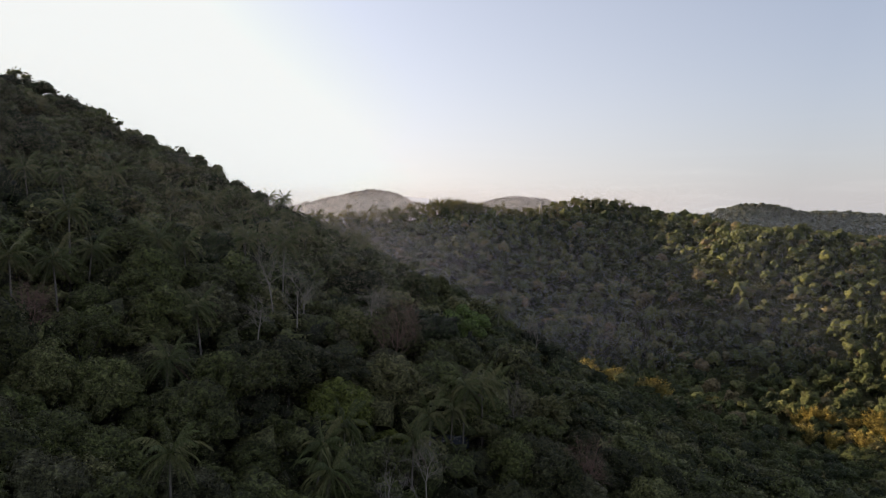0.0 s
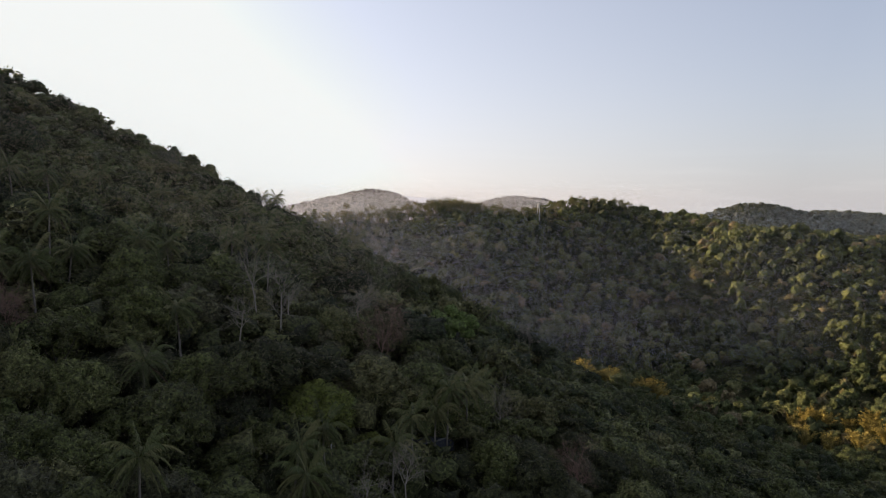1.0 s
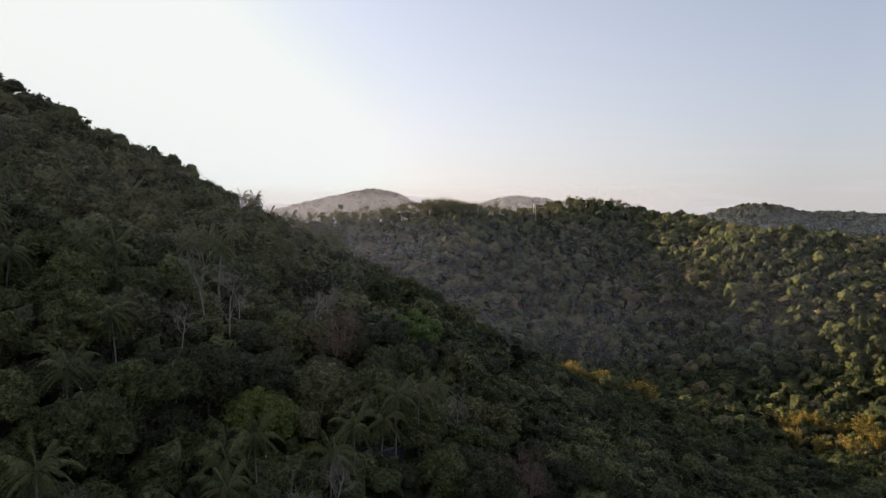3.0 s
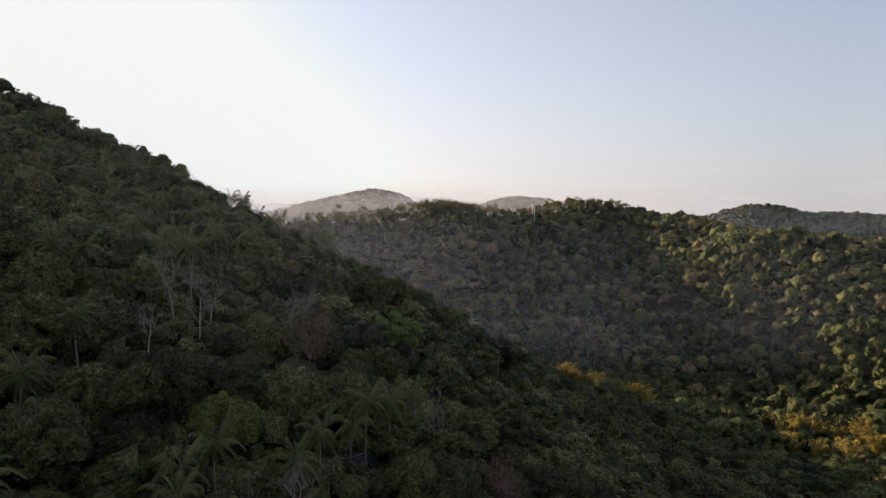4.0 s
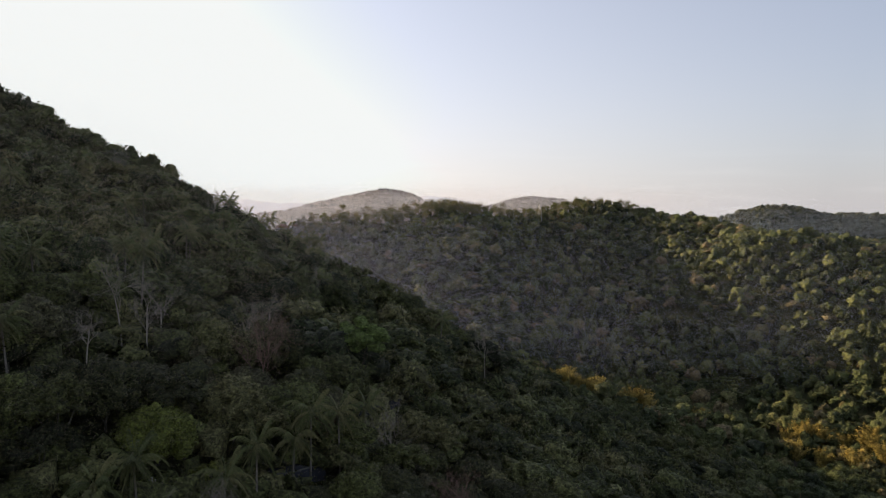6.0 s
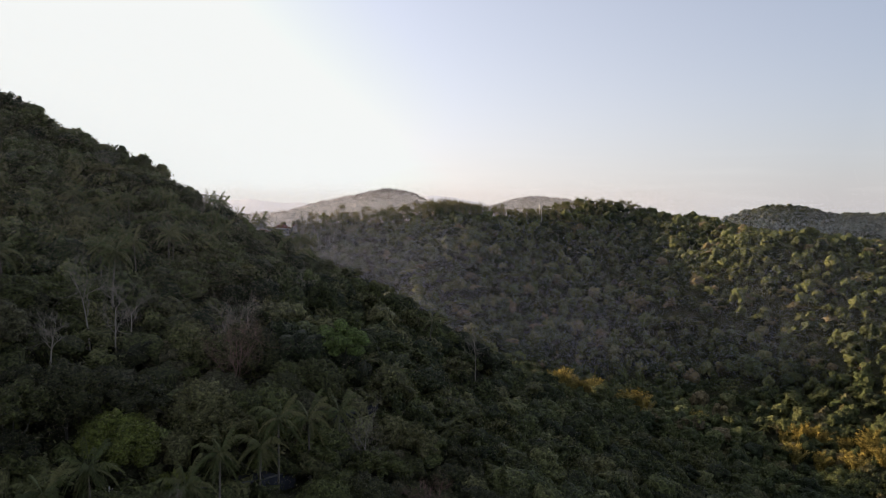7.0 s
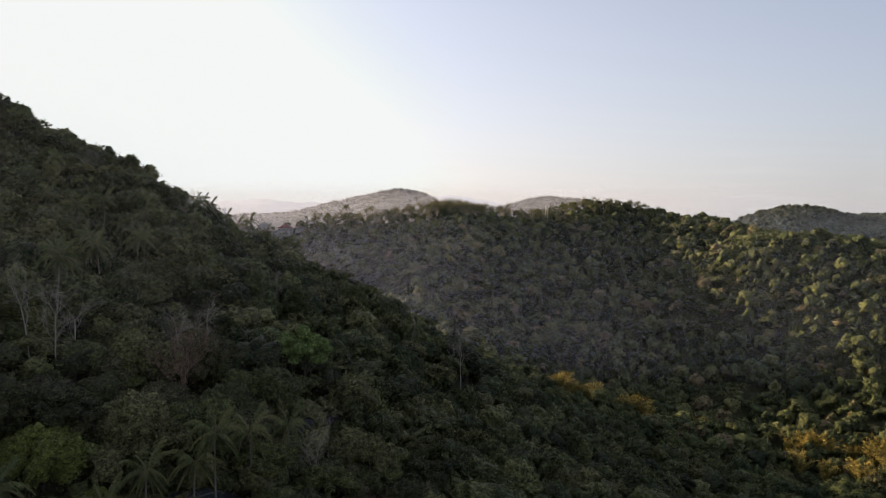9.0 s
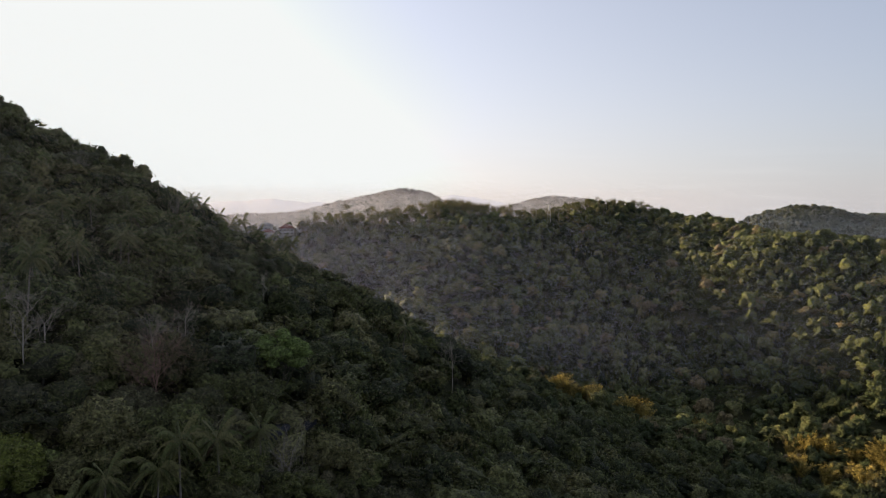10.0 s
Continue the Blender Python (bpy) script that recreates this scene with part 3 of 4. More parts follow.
wood("undergrowth", "tangled low bushes between the trees", bushes, 4, ["round", "draped"], 8, 60, 0.5, LEAF, 0.95, 1.75, 2.5, 3.4, 1.0, shell=2)

# valley floor and the hill across it
pts = spread(rng, -330, 560, 60, 760, 5.8, 0.75)
x, y = pts[:, 0], pts[:, 1]
ridge_y = np.interp(x, [-330, -170, -57, -29, 20, 88, 145, 230, 350, 560], [640, 610, 585, 610, 635, 655, 690, 700, 740, 760])
keep = ~near_side(x, y) & (y > 0.9 * np.abs(x) - 40) & (y > 150) & ~((x < -20) & (y < 400)) & (y < ridge_y + 12) & ~((x < 0) & (y < 300))
pts = pts[keep]
pts = pts[~((np.abs(pts[:, 0] + 133) < 24) & (pts[:, 1] > 566) & (pts[:, 1] < 606))]        # gardens of the houses
for bx, by in BAMBOO_AT:
    pts = pts[np.hypot(pts[:, 0] - bx, pts[:, 1] - by) > 4.5]
band = (pts[:, 1] > np.interp(pts[:, 0], [-170, -57, -29, 20, 88, 145, 230], [585, 569, 597, 620, 640, 681, 650]) - 34) & (pts[:, 0] < 190)
pts = pts[~band | (rng.uniform(size=len(pts)) < np.where(pts[:, 0] > 80, 0.8, 0.42))]      # palms take the rest of the crest
outer.append(pts[~open_ground(pts)])
pts = pts[open_ground(pts)]
close = np.hypot(pts[:, 0] - 15, pts[:, 1] - 10) < 345
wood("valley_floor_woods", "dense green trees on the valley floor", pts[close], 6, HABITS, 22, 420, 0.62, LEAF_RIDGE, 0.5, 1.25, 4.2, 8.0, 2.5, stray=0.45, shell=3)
pts = pts[~close]
crest_line = np.interp(pts[:, 0], [-170, -57, -29, 20, 88, 145, 230], [585, 569, 597, 620, 640, 681, 650])
low_crest = np.where((pts[:, 1] > crest_line - 22) & (pts[:, 0] < 190), np.where(pts[:, 0] < 95, 0.75, 0.9), 1.0)                # palms overtop the crest
hollow = (pts[:, 0] > -130) & (pts[:, 0] < 72) & (pts[:, 1] > 432) & (pts[:, 1] < 562)
MIXED = ["umbrella", "draped", "round", "umbrella", "open", "round", "draped"]
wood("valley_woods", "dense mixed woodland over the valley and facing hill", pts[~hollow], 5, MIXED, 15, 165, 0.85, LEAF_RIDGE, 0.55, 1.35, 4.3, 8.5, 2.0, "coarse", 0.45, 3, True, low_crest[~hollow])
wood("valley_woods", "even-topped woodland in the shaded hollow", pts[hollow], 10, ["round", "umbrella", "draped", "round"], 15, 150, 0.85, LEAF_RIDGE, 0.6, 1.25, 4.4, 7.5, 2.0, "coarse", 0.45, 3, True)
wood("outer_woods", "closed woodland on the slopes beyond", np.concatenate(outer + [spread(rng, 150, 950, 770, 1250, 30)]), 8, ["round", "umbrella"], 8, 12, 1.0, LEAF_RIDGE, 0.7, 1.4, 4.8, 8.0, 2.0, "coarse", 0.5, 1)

# plateau and hill to the right, then the hills in the haze
pts = np.concatenate([rng.uniform((h[0] - 1.5 * h[2], h[1] - 1.4 * h[3]), (h[0] + 1.5 * h[2], h[1] + 0.15 * h[3]), (int(4.65 * h[2] * h[3] / 85), 2)) for h in FAR_HILLS[5:]])
pts = pts[(pts[:, 0] < 0.67 * pts[:, 1] + 60) & (height(pts[:, 0], pts[:, 1]) > 55)]
wood("plateau_woods", "rolling wooded plateau and hill with rounded crowns", pts, 9, ["round", "umbrella", "round", "draped"], 10, 50, 1.5, LEAF_SHADED, 0.6, 1.3, 6.0, 8.5, 2.0, "coarse", 0.45, 2, True)
pts = np.concatenate([spread(rng, h[0] - 1.6 * h[2], h[0] + 1.6 * h[2], h[1] - 1.4 * h[3], h[1] + 0.2 * h[3], 10.5, 1.0) for h in FAR_HILLS[:5]])
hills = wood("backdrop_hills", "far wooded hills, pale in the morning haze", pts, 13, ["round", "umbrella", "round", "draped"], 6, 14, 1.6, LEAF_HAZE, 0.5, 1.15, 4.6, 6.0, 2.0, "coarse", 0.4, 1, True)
tagged(hills, kind="structure")
# the closed canopy below those crowns
hx, hy = np.meshgrid(np.arange(-900, 520, 18.0), np.arange(1150, 1900, 18.0))
hv = np.c_[hx.ravel(), hy.ravel(), height(hx, hy).ravel() + 3]
i, j = np.meshgrid(np.arange(hx.shape[0] - 1), np.arange(hx.shape[1] - 1), indexing="ij")
q = (i * hx.shape[1] + j).ravel()
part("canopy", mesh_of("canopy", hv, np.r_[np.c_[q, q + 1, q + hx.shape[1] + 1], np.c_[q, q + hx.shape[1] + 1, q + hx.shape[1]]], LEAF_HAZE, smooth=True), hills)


# ---- palms ----
def frond_shape(seed, length, lift, sag, per_side=24, joints=8, fat=1.0):
    """A feather leaf along +x from its foot: midrib and two combs of drooping leaflets."""
    g = np.random.default_rng(seed)
    t = np.linspace(0, 1, joints)
    rib = np.c_[length * t * (1 - 0.10 * t), np.zeros(joints), length * (lift * t - sag * t ** 2.2)]
    rib *= length / np.linalg.norm(np.diff(rib, axis=0), axis=1).sum()
    pieces = [tube(rib, 0.05 * (1 - 0.85 * t), 3)]
    u = np.repeat(np.linspace(0.14, 0.98, per_side), 2) + g.uniform(-0.01, 0.01, per_side * 2)
    side = np.tile([1.0, -1.0], per_side)
    at = np.c_[np.interp(u, t, rib[:, 0]), np.zeros(len(u)), np.interp(u, t, rib[:, 2])]
    ln = length * 0.21 * (0.35 + 0.65 * np.sin(np.pi * np.clip(u * 0.85 + 0.12, 0, 1))) * g.uniform(0.8, 1.1, len(u))
    way = unit(np.c_[0.5 + 0.5 * u, side * (0.8 - 0.3 * u), -0.12 - g.uniform(0.1, 0.6, len(u))])
    mid = at + way * ln[:, None] * 0.55
    tip = at + way * ln[:, None] + np.c_[np.zeros(len(u)), np.zeros(len(u)), -0.22 * ln]
    w = np.c_[np.full(len(u), 0.075 * fat * length / 4), np.zeros(len(u)), np.zeros(len(u))]
    v = np.stack([at - w, at + w, mid + w * 0.9, tip, mid - w * 0.9], 1).reshape(-1, 3)
    b = np.arange(len(u))[:, None] * 5
    pieces.append((v, np.concatenate([b + [0, 1, 2], b + [0, 2, 4], b + [4, 2, 3]])))
    return join(pieces)


FRONDS = [mesh_of("frond", *frond_shape(60 + k, 4.3, *ls, per_side=40, fat=0.6), LEAF_PALM) for k, ls in enumerate([(2.2, 0.9), (1.25, 0.95), (0.75, 0.95), (0.35, 0.9), (-0.1, 0.75), (-0.9, 0.5)])]
FROND_DRY = mesh_of("frond", *frond_shape(70, 3.8, -0.7, 0.3), LEAF_RUST)
NUT_V, NUT_F = join([(np.array([math.cos(a) * 0.28, math.sin(a) * 0.28, -0.25]) + OCTA_V * 0.16, OCTA_F) for a in np.linspace(0, 6.28, 8)[:-1]])
NUTS = mesh_of("coconuts", NUT_V, NUT_F, LEAF_PALM, smooth=True)


def palm(x, y, crown, seed, label, size=1.0, n=24):
    g = np.random.default_rng(seed)
    foot = float(height(x, y))
    tall = max(crown - foot, 5.0)
    lean = g.normal(scale=0.06, size=2) * tall
    t = np.linspace(0, 1, 9)
    path = np.c_[lean[0] * (t - 1) * 0.6 + lean[0] * (t ** 2 - 1) * 0.4, lean[1] * (t - 1), -0.8 + (tall + 0.8) * t]
    thing = new("palm_tree")
    thing.matrix_basis = pose(x, y, foot)
    part("trunk", mesh_of("trunk", *tube(path, 0.17 * (1 - 0.35 * t) + 0.09 * np.exp(-8 * t), 7), BARK, smooth=True), thing)
    for i in range(n):
        k = min(int(i / n * 6 + g.uniform(-0.2, 0.9)), 5)
        turn = i * 137.5 + g.uniform(-14, 14)
        m = pose(0, 0, tall, g.uniform(-12, 12), g.uniform(-8, 8), turn) @ Matrix.Diagonal((*([size * g.uniform(0.85, 1.1)] * 3), 1))
        part("frond", FRONDS[k], thing, m=m)
    for i in range(g.integers(0, 3)):
        part("frond", FROND_DRY, thing, "dry brown hanging frond", pose(0, 0, tall - 0.2, 0, 0, g.uniform(0, 360)) @ Matrix.Diagonal((size, size, size, 1)))
    part("coconuts", NUTS, thing, m=pose(0, 0, tall - 0.1))
    return tagged(thing, label, "palm", "coconut palms on the near slope")


for i, (x, y, z) in enumerate(PALMS):
    palm(x, y, z, 200 + i, "coconut palm with drooping grey-green fronds among trees", 1.0)
for i, (x, y, z) in enumerate(HIGH_PALMS):
    palm(x, y, z + (2.0 if y < 230 else 0.8), 300 + i, "coconut palm standing high on the wooded crest", 1.0, 22)


# ---- bare trees ----
def branches(g, foot, way, length, radius, depth, out):
    """Forking limbs down to twigs."""
    n = 4
    path, p, d = [foot], foot, way
    for i in range(n - 1):
        d = unit(d + g.normal(scale=0.16, size=3) + [0, 0, 0.05])
        p = p + d * length / (n - 1)
        path.append(p)
    out.append(tube(path, np.linspace(radius, radius * 0.55, n), 4 if depth > 2 else 3))
    if depth == 0:
        return
    for i in range(g.integers(2, 4) + (depth > 1)):
        s = path[g.integers(1, n)]
        side = unit(d + g.normal(scale=0.62, size=3) + [0, 0, 0.12])
        branches(g, s, side, length * g.uniform(0.55, 0.8), radius * 0.58, depth - 1, out)


def bare_tree(x, y, top, spread_m, seed, material, label, name="bare_tree"):
    g = np.random.default_rng(seed)
    foot = float(height(x, y))
    tall = max(top - foot + 1.5, 6.0)
    thing = new(name)
    thing.matrix_basis = pose(x, y, foot, 0, 0, g.uniform(0, 360))
    t = np.linspace(0, 1, 6)
    bend_by = g.normal(scale=0.35, size=2)
    path = np.c_[bend_by[0] * t ** 2, bend_by[1] * t ** 2, -0.8 + (tall * (0.62 if spread_m < 10 else 0.35) + 0.8) * t]
    part("trunk", mesh_of("trunk", *tube(path, 0.16 * (1 - 0.5 * t), 7), material, smooth=True), thing)
    for i in range(8 if material is BARK_RUST else 5):
        out = []
        s = path[-1] * 1.0 if i < 2 else path[g.integers(3, 6)]
        a = i * 2.4 + g.uniform(-0.5, 0.5)
        branches(g, s, unit(np.array([math.cos(a) * 0.62, math.sin(a) * 0.62, 1.0])), spread_m * 0.42, 0.052, 5 if material is BARK_RUST else 4, out)
        part("limb", mesh_of("limb", *join(out), material), thing)
    return tagged(thing, label, "tree", "leafless trees")


for i, (x, y, z, w) in enumerate(BARE):
    bare_tree(x, y, z + 2.5, w, 400 + i, BARK_PALE, "leafless tree with bleached grey branches")
for i, (x, y, z, w) in enumerate(RUSTY):
    bare_tree(x, y, z + 2.5, w, 430 + i, BARK_RUST, "leafless tree with reddish brown twigs")

# trees that stand out by their colour
for k, (x, y), wide, tall, sink, text in ((8, FEATURED[0], 1.15, 1.1, 1.0, "domed light green tree with dense small leaves"), (10, FEATURED[4], 1.0, 1.35, 0.0, "tall leafy mid-green tree on the shoulder"),
                                          (2, FEATURED[5], 1.1, 1.7, 0.0, "tall dark flat-topped tree on the shoulder"), (7, FEATURED[2], 0.65, 0.62, 1.0, "small fresh green broadleaf tree"), (7, FEATURED[3], 0.75, 0.7, 1.0, "yellowish green bushy tree"), (5, FEATURED[6], 1.1, 0.8, 3.6, "low dome of grey-green creepers over a tree"),
                                          (3, FEATURED[7], 1.15, 0.9, 3.0, "tree draped to the ground in pale creepers"), (5, FEATURED[8], 1.1, 1.0, 2.4, "dome of small grey-green leaves and creepers")):
    tagged(plant(k, x, y, wide, tall, x, sink), text, group="trees on the near slope")
(cv, cf), (tv, tf) = tree_shape(93, "open", 24, 8000, 0.42, 4.9, 11.5, 3.0, stray=0.4, core=0.8, heart="fine")
big = new("broadleaf_tree")
big.matrix_basis = pose(FEATURED[1][0], FEATURED[1][1], float(height(*FEATURED[1])) + 0.3) @ Matrix.Diagonal((1.12, 1.12, 1.05, 1))
part("trunk", mesh_of("trunk", tv, tf, BARK_DARK), big)
part("crown", mesh_of("crown", cv, cf, LEAF_FRESH), big)
tagged(big, "tall bright green tree with billowing leaf clumps", "tree", "trees on the near slope")


# ---- bamboo ----
def bamboo_meshes(seed, culms, tall):
    g = np.random.default_rng(seed)
    stems, cs, rs = [], [], []
    for i in range(culms):
        a, out = i * 2.4 + g.uniform(-0.5, 0.5), g.uniform(0.12, 0.58) * tall
        t = np.linspace(0, 1, 7)
        h = tall * g.uniform(0.7, 1.1)
        path = np.c_[np.cos(a) * (0.6 * g.uniform() + out * t ** 2.2), np.sin(a) * (0.6 * g.uniform() + out * t ** 2.2), -0.5 + (h + 0.5) * (t - 0.10 * t ** 5)]
        stems.append(tube(path, 0.06 * (1 - 0.8 * t), 4))
        for u in np.linspace(0.35, 1.0, 9):      # a plume that narrows to the tip
            cs.append([np.interp(u, t, path[:, k]) + g.normal(scale=0.12) for k in range(3)])
            rs.append(0.30 + 1.0 * math.sin(math.pi * (u - 0.2) * 1.1))
    leaf = leaf_cloud(g, np.array(cs), np.array(rs), culms * 130, 0.62, low=-0.95, droop=0.25, slim=0.28, core=0.55, heart="coarse", stray=0.6)
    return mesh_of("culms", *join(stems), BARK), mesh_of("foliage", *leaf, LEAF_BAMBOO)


BAMBOO = [bamboo_meshes(500 + k, 15, 9.5) for k in range(3)]


def bamboo(x, y, s, k, label):
    thing = new("bamboo_clump")
    thing.matrix_basis = Matrix.LocRotScale((x, y, float(height(x, y))), Euler((0, 0, x * 3.1)), (s, s, s))
    part("culms", BAMBOO[k][0], thing)
    part("foliage", BAMBOO[k][1], thing)
    return tagged(thing, label, "bamboo", "bamboo clumps in the valley")


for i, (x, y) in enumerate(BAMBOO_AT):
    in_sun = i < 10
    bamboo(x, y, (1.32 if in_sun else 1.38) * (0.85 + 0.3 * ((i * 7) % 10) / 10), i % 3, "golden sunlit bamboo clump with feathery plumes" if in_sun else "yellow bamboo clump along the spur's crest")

# ---- palms on the far ridge: crests and upper face ----
g = np.random.default_rng(77)


def far_palm_shape(seed, tall):
    q = np.random.default_rng(seed)
    out = [tube([(0, 0, -1), (0.2, 0, tall * 0.5), (0.1, 0.1, tall)], [0.2, 0.16, 0.13], 4)]
    leaf = []
    for i in range(20):
        a, k = i * 2.4 + q.uniform(-0.2, 0.2), i % 6
        v, f = frond_shape(seed * 50 + i, 3.3, *[(2.4, 0.9), (1.2, 0.9), (0.7, 0.9), (0.3, 0.8), (-0.2, 0.6), (-1.0, 0.4)][k], per_side=5, joints=4, fat=4.4)
        c, s = math.cos(a), math.sin(a)
        leaf.append((np.c_[v[:, 0] * c - v[:, 1] * s, v[:, 0] * s + v[:, 1] * c, v[:, 2] + tall], f))
    return out[0], join(leaf)


shapes = [far_palm_shape(80 + k, tall) for k, tall in enumerate((10.5, 12.5, 14, 11.5))]
crest_x = [-170, -57, -29, 20, 88, 145, 230]
crest_y = [585, 569, 597, 620, 640, 681, 650]
n = 480
px = np.where(g.uniform(size=n) < 0.55, g.uniform(-114, 40, n), g.uniform(-20, 195, n))
py = np.interp(px, crest_x, crest_y) + g.normal(scale=9, size=n) - np.abs(g.normal(scale=15, size=n))
more = np.array([(27, 507), (29, 504), (24, 509), (18, 503), (20, 512), (32, 512), (10, 498), (60, 520), (-20, 520)], float)
spots = np.r_[np.c_[px, py], more]
which, s = g.integers(0, 4, len(spots)), g.uniform(0.75, 1.1, len(spots)) * np.where(spots[:, 0] > 60, 0.78, 1.0)
at = np.c_[spots, height(spots[:, 0], spots[:, 1])]
turn, tint = g.uniform(0, 6.28, len(spots)), g.uniform(0, 1, len(spots))
v, f, t = scatter([q[1] for q in shapes], which, at, np.c_[s, s], turn, tint)
grove = tagged(new("palm_grove", mesh_of("palm_grove", v, f, LEAF_GROVE, t)), "coconut grove along the crest of the far ridge", "palms", kind="stuff")
v, f, t = scatter([q[0] for q in shapes], which, at, np.c_[s, s], turn, tint)
part("trunks", mesh_of("trunks", v, f, BARK), grove, "slender grey trunks")


for x, y, z in ((43, 448, 62), (29, 505, 98), (24, 507, 97), (167, 340, 20)):
    tagged(palm(x, y, z, int(500 + x), "lone tall palm with a pale trunk in the valley", 0.75, 18), group="palms in the valley")

for i, (x, y) in enumerate([(114, 655), (121, 662), (127, 664), (133, 670), (139, 673), (146, 677), (152, 676), (158, 674), (165, 671), (173, 668), (184, 664), (196, 661)]):
    tagged(palm(x, y, float(height(x, y)) + 8.0 + 1.2 * math.sin(i * 2.3), 640 + i, "tall coconut palm on the skyline of the ridge", 0.68, 16), group="palms on the skyline")

# ---- boxes and roofs ----
def box(x0, y0, z0, x1, y1, z1):
    v = np.array([(x, y, z) for z in (z0, z1) for y in (y0, y1) for x in (x0, x1)], float)
    f = np.array([(0, 2, 3), (0, 3, 1), (4, 5, 7), (4, 7, 6), (0, 1, 5), (0, 5, 4), (2, 6, 7), (2, 7, 3), (0, 4, 6), (0, 6, 2), (1, 3, 7), (1, 7, 5)])
    return v, f


PLASTER = surface("pale_render", [(0.2, (0.26, 0.245, 0.23)), (0.8, (0.38, 0.36, 0.34))], 0.6)
ROOF_RED = surface("red_roof_sheets", [(0.2, (0.15, 0.055, 0.042)), (0.8, (0.22, 0.085, 0.065))], 0.8, rough=0.6)
ROOF_GREY = surface("grey_roof_sheets", [(0.2, (0.17, 0.17, 0.175)), (0.8, (0.27, 0.265, 0.26))], 0.8, rough=0.5)
GLASSY = surface("dark_window", [(0.2, (0.03, 0.035, 0.04)), (0.8, (0.06, 0.065, 0.07))], 0.5, rough=0.15, bump=0.0, spec=0.5)
WHITE = surface("white_painted_steel", [(0.2, (0.44, 0.44, 0.44)), (0.8, (0.60, 0.60, 0.59))], 0.7, rough=0.5, bump=0.1)
ASPHALT = surface("worn_asphalt", [(0.2, (0.030, 0.031, 0.036)), (0.8, (0.050, 0.051, 0.058))], 0.7, bump=0.3)
KERB = surface("mossy_concrete", [(0.2, (0.07, 0.07, 0.06)), (0.8, (0.13, 0.125, 0.115))], 0.9)
CONCRETE = surface("pale_concrete", [(0.2, (0.28, 0.27, 0.25)), (0.8, (0.45, 0.43, 0.40))], 0.9)


def house(x, y, turn, wide, deep, tall, roofmat, label, z=None):
    foot = float(height(x, y)) if z is None else z
    thing = new("house")
    thing.matrix_basis = pose(x, y, foot, 0, 0, turn)
    w, d = wide / 2, deep / 2
    part("wall", mesh_of("wall", *box(-w, -d, -3, w, d, tall), PLASTER), thing)
    e, r = 0.7, 0.42 * deep
    rv = np.array([(-w - e, -d - e, tall - 0.1), (w + e, -d - e, tall - 0.1), (w + e, d + e, tall - 0.1), (-w - e, d + e, tall - 0.1), (-w + d, 0, tall + r * 0.8), (w - d, 0, tall + r * 0.8)], float)
    rv = np.r_[rv, rv[:4] - [0, 0, 0.18]]
    rf = np.array([(0, 1, 5), (0, 5, 4), (2, 3, 4), (2, 4, 5), (1, 2, 5), (3, 0, 4), (6, 7, 1), (6, 1, 0), (7, 8, 2), (7, 2, 1), (8, 9, 3), (8, 3, 2), (9, 6, 0), (9, 0, 3), (6, 8, 7), (6, 9, 8)])
    part("roof", mesh_of("roof", rv, rf, roofmat), thing)
    for floor in range(int(tall // 2.8)):
        for k in range(int(wide // 2.6)):
            cx = -w + (k + 0.5) * wide / int(wide // 2.6)
            part("window", mesh_of("window", *box(cx - 0.6, -d - 0.03, 0.9 + 2.8 * floor, cx + 0.6, -d + 0.05, 2.2 + 2.8 * floor), GLASSY), thing)
    return tagged(thing, label, "house", "houses on the ridge")


for x, y, turn, w, d, h, m, label in [(-130, 583, 15, 12, 9, 6.0, ROOF_RED, "two-storey pale house with a red hipped roof"), (-147, 586, 8, 10, 7, 4.2, ROOF_RED, "low pale house with a faded red roof"),
                                      (-117, 585, 15, 8, 6, 4.0, ROOF_RED, "small pale house beside palms with a dull red roof"), (-152, 597, 12, 10, 7, 7.0, ROOF_GREY, "pale house with a grey roof behind others on the ridge")]:
    house(x, y, turn, w, d, h, m, label)
house(53, 634, 5, 9, 6, 2.6, ROOF_GREY, "small grey-roofed house half hidden on the crest", 119.0)


def water_tower(x, y, z, tall):
    thing = new("water_tower")
    thing.matrix_basis = pose(x, y, z)
    for sx in (-1, 1):
        for sy in (-1, 1):
            part("leg", mesh_of("leg", *tube([(sx * 1.3, sy * 1.3, -4), (sx * 0.9, sy * 0.9, tall)], [0.14, 0.14], 6), WHITE), thing)
    for k in range(3):
        h = tall * (k + 0.6) / 3.2
        for sx, sy, ex, ey in ((-1, -1, 1, -1), (1, -1, 1, 1), (1, 1, -1, 1), (-1, 1, -1, -1)):
            part("brace", mesh_of("brace", *tube([(sx * 1.05, sy * 1.05, h), (ex * 1.05, ey * 1.05, h + 1.6)], [0.06, 0.06], 5), WHITE), thing)
    zz = np.array([0, 0.02, 0.4, 3.2, 3.5, 4.1])
    part("tank", mesh_of("tank", *tube(np.c_[0 * zz, 0 * zz, tall + zz], [0.05, 0.95, 1.05, 1.05, 0.9, 0.1], 16), WHITE, smooth=True), thing)
    part("platform", mesh_of("platform", *box(-1.7, -1.7, tall - 0.2, 1.7, 1.7, tall), CONCRETE), thing)
    return tagged(thing, "white water tank on a steel frame", "water tower")


water_tower(88, 622, 113.0, 9.0)

# ---- road through the trees on the near slope ----
road_pts = np.array(ROAD, float)
u = np.linspace(0, len(road_pts) - 1, 41)
line = np.c_[np.interp(u, range(len(road_pts)), road_pts[:, 0]), np.interp(u, range(len(road_pts)), road_pts[:, 1])]
across = unit(np.c_[-np.gradient(line[:, 1]), np.gradient(line[:, 0])])
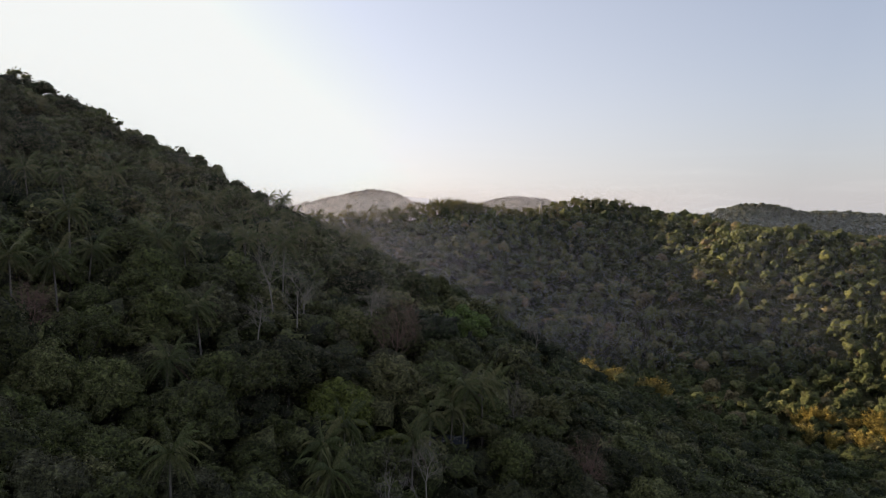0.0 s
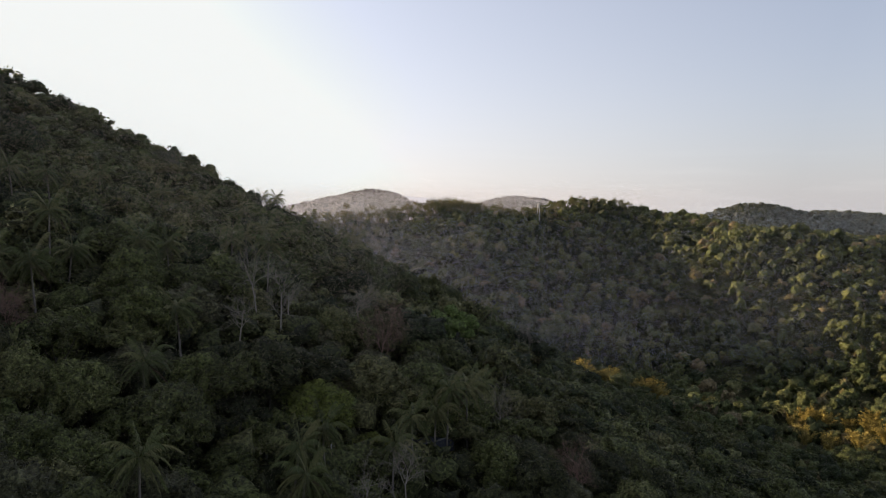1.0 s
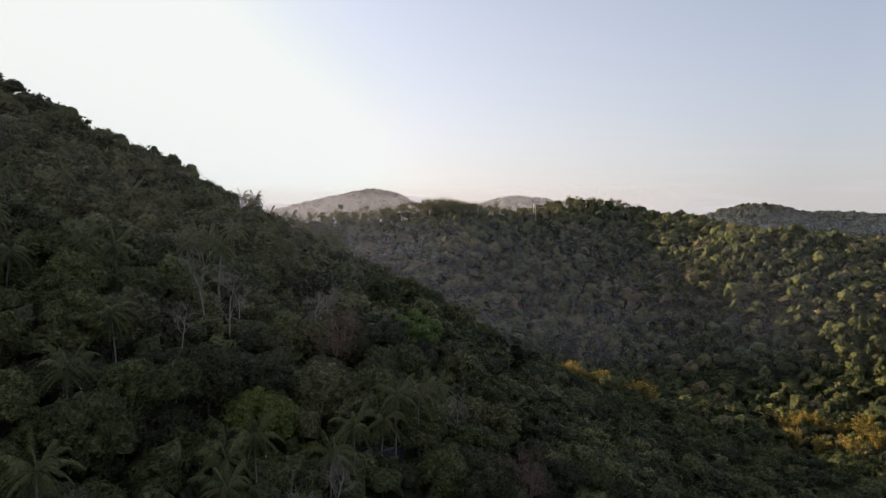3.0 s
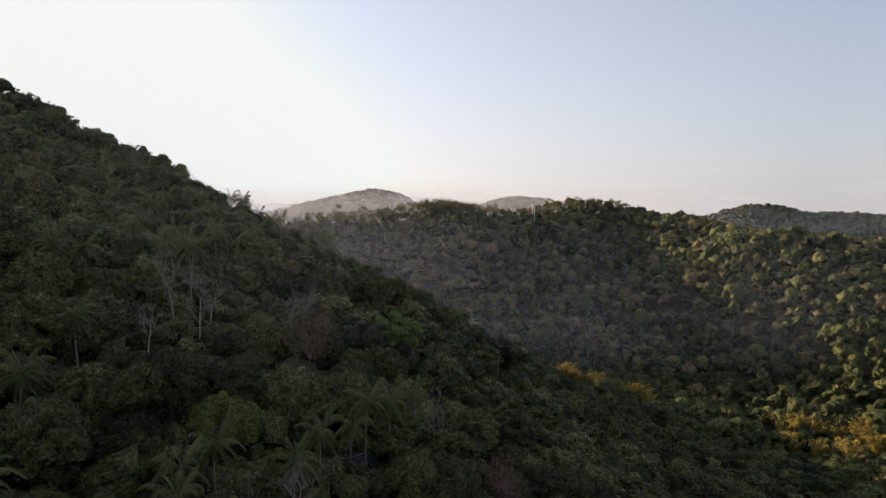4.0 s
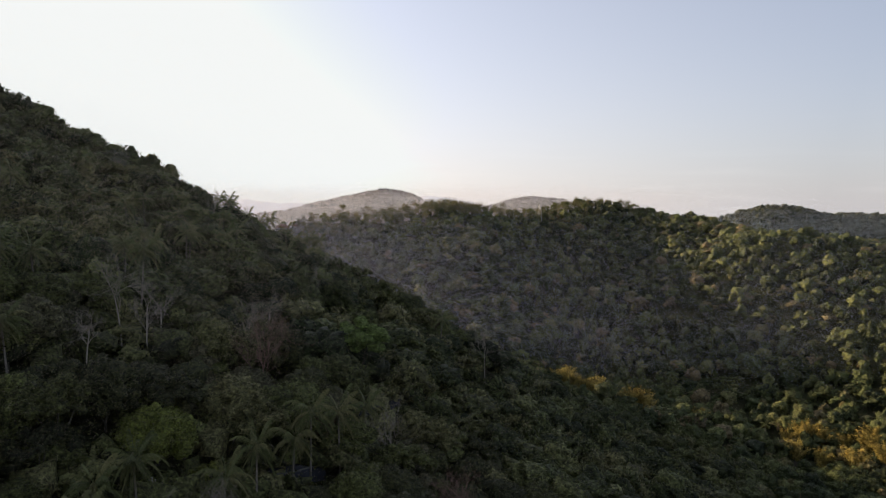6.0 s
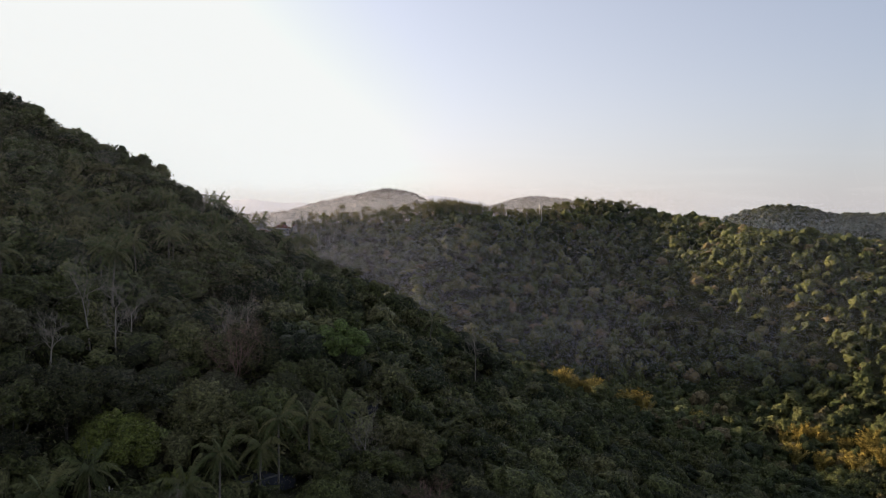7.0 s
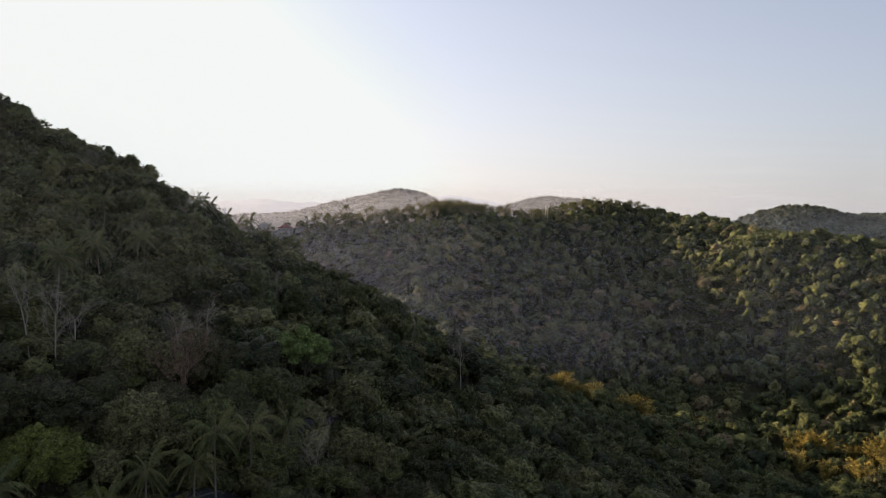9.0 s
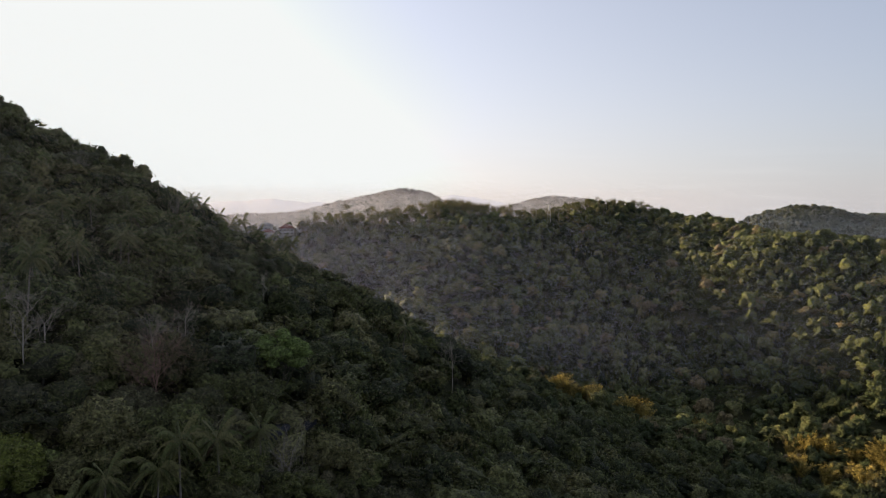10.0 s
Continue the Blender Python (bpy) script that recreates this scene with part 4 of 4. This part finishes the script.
level = np.maximum.reduce([height(*(line + across * w).T) for w in (-3, -1.5, 0, 1.5, 3)]) + 0.1


def strip(lo, hi, up, down):
    rings = []
    for w, z in ((lo, down), (lo, up), (hi, up), (hi, down)):
        rings.append(np.c_[line + across * w, level + z])
    v = np.stack(rings, 1).reshape(-1, 3)
    i = np.arange(len(line) - 1)[:, None] * 4
    quads = [(0, 1, 5, 4), (1, 2, 6, 5), (2, 3, 7, 6)]
    return v, np.concatenate([np.concatenate([i + [a, b, c], i + [a, c, d]]) for a, b, c, d in quads])


road = tagged(new("road", mesh_of("road", *strip(-1.6, 1.6, 0.0, -2.5), ASPHALT)), "narrow grey asphalt road cut into the slope", "road", kind="structure")
first_run = line, across, level
upper = np.array([(3.5, 133.0), (8, 136.5), (12.5, 142.5)])                # the next bend, on a low bank
line = np.c_[np.interp(u[::2], [0, 1.5, 3], upper[:, 0]), np.interp(u[::2], [0, 1.5, 3], upper[:, 1])]
across, level = unit(np.c_[-np.gradient(line[:, 1]), np.gradient(line[:, 0])]), np.full(len(line), 85.6)
part("upper_bend", mesh_of("upper_bend", *strip(-1.6, 1.6, 0.0, -5.0), ASPHALT), road)
line, across, level = first_run
for side in (-1.75, 1.6):
    part("kerb", mesh_of("kerb", *strip(side, side + 0.15, 0.12, -0.1), KERB), road, "low mossy concrete kerb")

pole = new("utility_pole")
pole.matrix_basis = pose(-12.5, 92.5, float(height(-12.5, 92.5)))
part("post", mesh_of("post", *tube([(0, 0, -1), (0, 0, 5.6)], [0.14, 0.10], 8), CONCRETE, smooth=True), pole)
part("crossarm", mesh_of("crossarm", *box(-0.45, -0.05, 5.1, 0.45, 0.05, 5.2), BARK_DARK), pole, "dark wooden crossarm")
for k in (-0.38, 0.38):
    part("insulator", mesh_of("insulator", *tube([(k, 0, 5.2), (k, 0, 5.36)], [0.05, 0.04], 6), CONCRETE), pole)
tagged(pole, "slim pale concrete utility pole between the trees", "utility pole")

# ---- far mountains at the edge of sight ----
mx = np.linspace(-2300, 700, 160)
top = 112 + 64 * np.exp(-((mx + 1480) / 540) ** 2) + 92 * np.exp(-((mx + 175) / 310) ** 2) + 30 * np.exp(-((mx + 700) / 300) ** 2) + 5 * np.sin(mx / 61) + 3 * np.sin(mx / 23)
front = np.c_[mx, np.full(160, 4300.0), np.zeros(160)]
crest = np.c_[mx, 4450 + 40 * np.sin(mx / 170), top]
rear = np.c_[mx, np.full(160, 4650.0), np.zeros(160)]
v = np.concatenate([front, crest, rear])
i = np.arange(159)[:, None]
tris = np.concatenate([i + [0, 1, 161], i + [0, 161, 160], i + [160, 161, 321], i + [160, 321, 320]])
FAR_BLUE = surface("haze_glow_mountain", [(0.2, (0.18, 0.18, 0.20)), (0.8, (0.22, 0.22, 0.24))], 0.01)
# The range glows: emission stands in for the bright haze over it.
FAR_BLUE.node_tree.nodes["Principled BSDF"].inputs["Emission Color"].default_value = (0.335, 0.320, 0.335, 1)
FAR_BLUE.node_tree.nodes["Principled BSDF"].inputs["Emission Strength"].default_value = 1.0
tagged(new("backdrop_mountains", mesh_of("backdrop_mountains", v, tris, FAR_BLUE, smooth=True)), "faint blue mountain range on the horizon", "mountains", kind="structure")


# ---- morning mist: hair-fine tinted slivers stand in for scattered light, thickest towards the sun ----
def sliver_material(name, colour):
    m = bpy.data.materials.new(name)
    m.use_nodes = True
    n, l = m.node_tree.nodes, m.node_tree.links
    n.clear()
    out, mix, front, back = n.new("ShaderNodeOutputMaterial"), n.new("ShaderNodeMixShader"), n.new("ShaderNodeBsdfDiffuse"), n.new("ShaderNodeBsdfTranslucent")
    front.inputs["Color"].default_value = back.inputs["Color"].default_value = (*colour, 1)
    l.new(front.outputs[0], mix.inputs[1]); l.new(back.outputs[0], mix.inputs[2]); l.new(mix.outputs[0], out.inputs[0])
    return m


def mist(label, seed, centres, length, thick, material, steep=0.14):
    """Slivers of that length and thickness, nearly level, round the given centres."""
    g = np.random.default_rng(seed)
    n = len(centres)
    way = unit(np.c_[np.ones(n), g.normal(scale=0.1, size=n), g.normal(scale=steep, size=n)])
    wide = unit(np.cross(way, g.normal(size=(n, 3)))) * thick / 2
    half = way * length * g.uniform(0.25, 0.75, (n, 1))
    v = np.stack([centres - half - wide, centres - half + wide, centres + half], 1).reshape(-1, 3)
    return tagged(new("mist", mesh_of("mist", v, np.arange(n * 3).reshape(-1, 3), material)), label, "mist", kind="stuff")


g = np.random.default_rng(11)
n = 125000
x = -140 + 420 * g.beta(0.9, 2.0, n)
z = 30 + 92 * g.beta(1.2, 1.5, n)
wisp = g.uniform(size=n) < 0.012                      # a denser wisp in the hollow
x, z = np.where(wisp, g.normal(102, 17, n), x), np.where(wisp, g.normal(56, 13, n), z)
y = g.uniform(374, 420, n) + np.clip(z - 60, 0, 60) * 1.2
mist("thin morning mist hanging in the valley", 12, np.c_[x, y, z], 28.0, 0.0026, sliver_material("valley_mist", (0.43, 0.47, 0.70)), 0.8)
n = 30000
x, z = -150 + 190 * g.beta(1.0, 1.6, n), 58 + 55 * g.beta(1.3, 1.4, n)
mist("mist drifting behind the spur", 17, np.c_[x, g.uniform(392, 440, n) + np.clip(z - 60, 0, 60), z], 28.0, 0.0026, sliver_material("spur_mist", (0.48, 0.50, 0.62)), 0.8)
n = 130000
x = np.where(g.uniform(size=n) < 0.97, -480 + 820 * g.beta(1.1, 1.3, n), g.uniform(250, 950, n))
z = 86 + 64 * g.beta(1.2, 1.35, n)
mist("pale haze before the far hills", 13, np.c_[x, g.uniform(800, 1150, n), z], 45.0, 0.0145, sliver_material("far_haze", (0.77, 0.77, 0.88)), 0.6)
# Warm slivers added to lift the dark upper slope the way lens glare does.
n = 48000
u, y = g.uniform(0, 1, n), g.uniform(110, 240, n)
x = -0.62 * y - 10 + u * (0.62 * y + 5)
z = height(x, y) + 13 + g.exponential(9, n)
mist("warm slivers that stand in for lens glare along the upper slope", 14, np.c_[x, y, z], 12.0, 0.0010, sliver_material("slope_glare", (0.92, 0.74, 0.56)), 0.6)
n = 26000
mist("bluish haze before the hill beyond the plateau", 16, np.c_[g.uniform(300, 950, n), g.uniform(800, 1150, n), 84 + 44 * g.beta(1.1, 1.6, n)], 45.0, 0.008, sliver_material("blue_haze", (0.44, 0.53, 0.72)), 0.6)
# More added slivers: a glare-like lift of the near slope's darkest parts.
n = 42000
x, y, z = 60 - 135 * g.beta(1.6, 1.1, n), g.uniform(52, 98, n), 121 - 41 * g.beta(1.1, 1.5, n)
mist("warm slivers that stand in for lens glare over the near slope", 15, np.c_[x, y, z][z > height(x, y) + 3], 10.0, 0.00028, sliver_material("near_glare", (0.86, 0.70, 0.55)), 0.6)
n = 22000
mist("thin sunlit haze over the facing slope", 18, np.c_[g.uniform(175, 320, n), g.uniform(374, 420, n), 25 + 85 * g.beta(1.2, 1.2, n)], 28.0, 0.0026, sliver_material("sunlit_haze", (0.34, 0.38, 0.52)), 0.8)
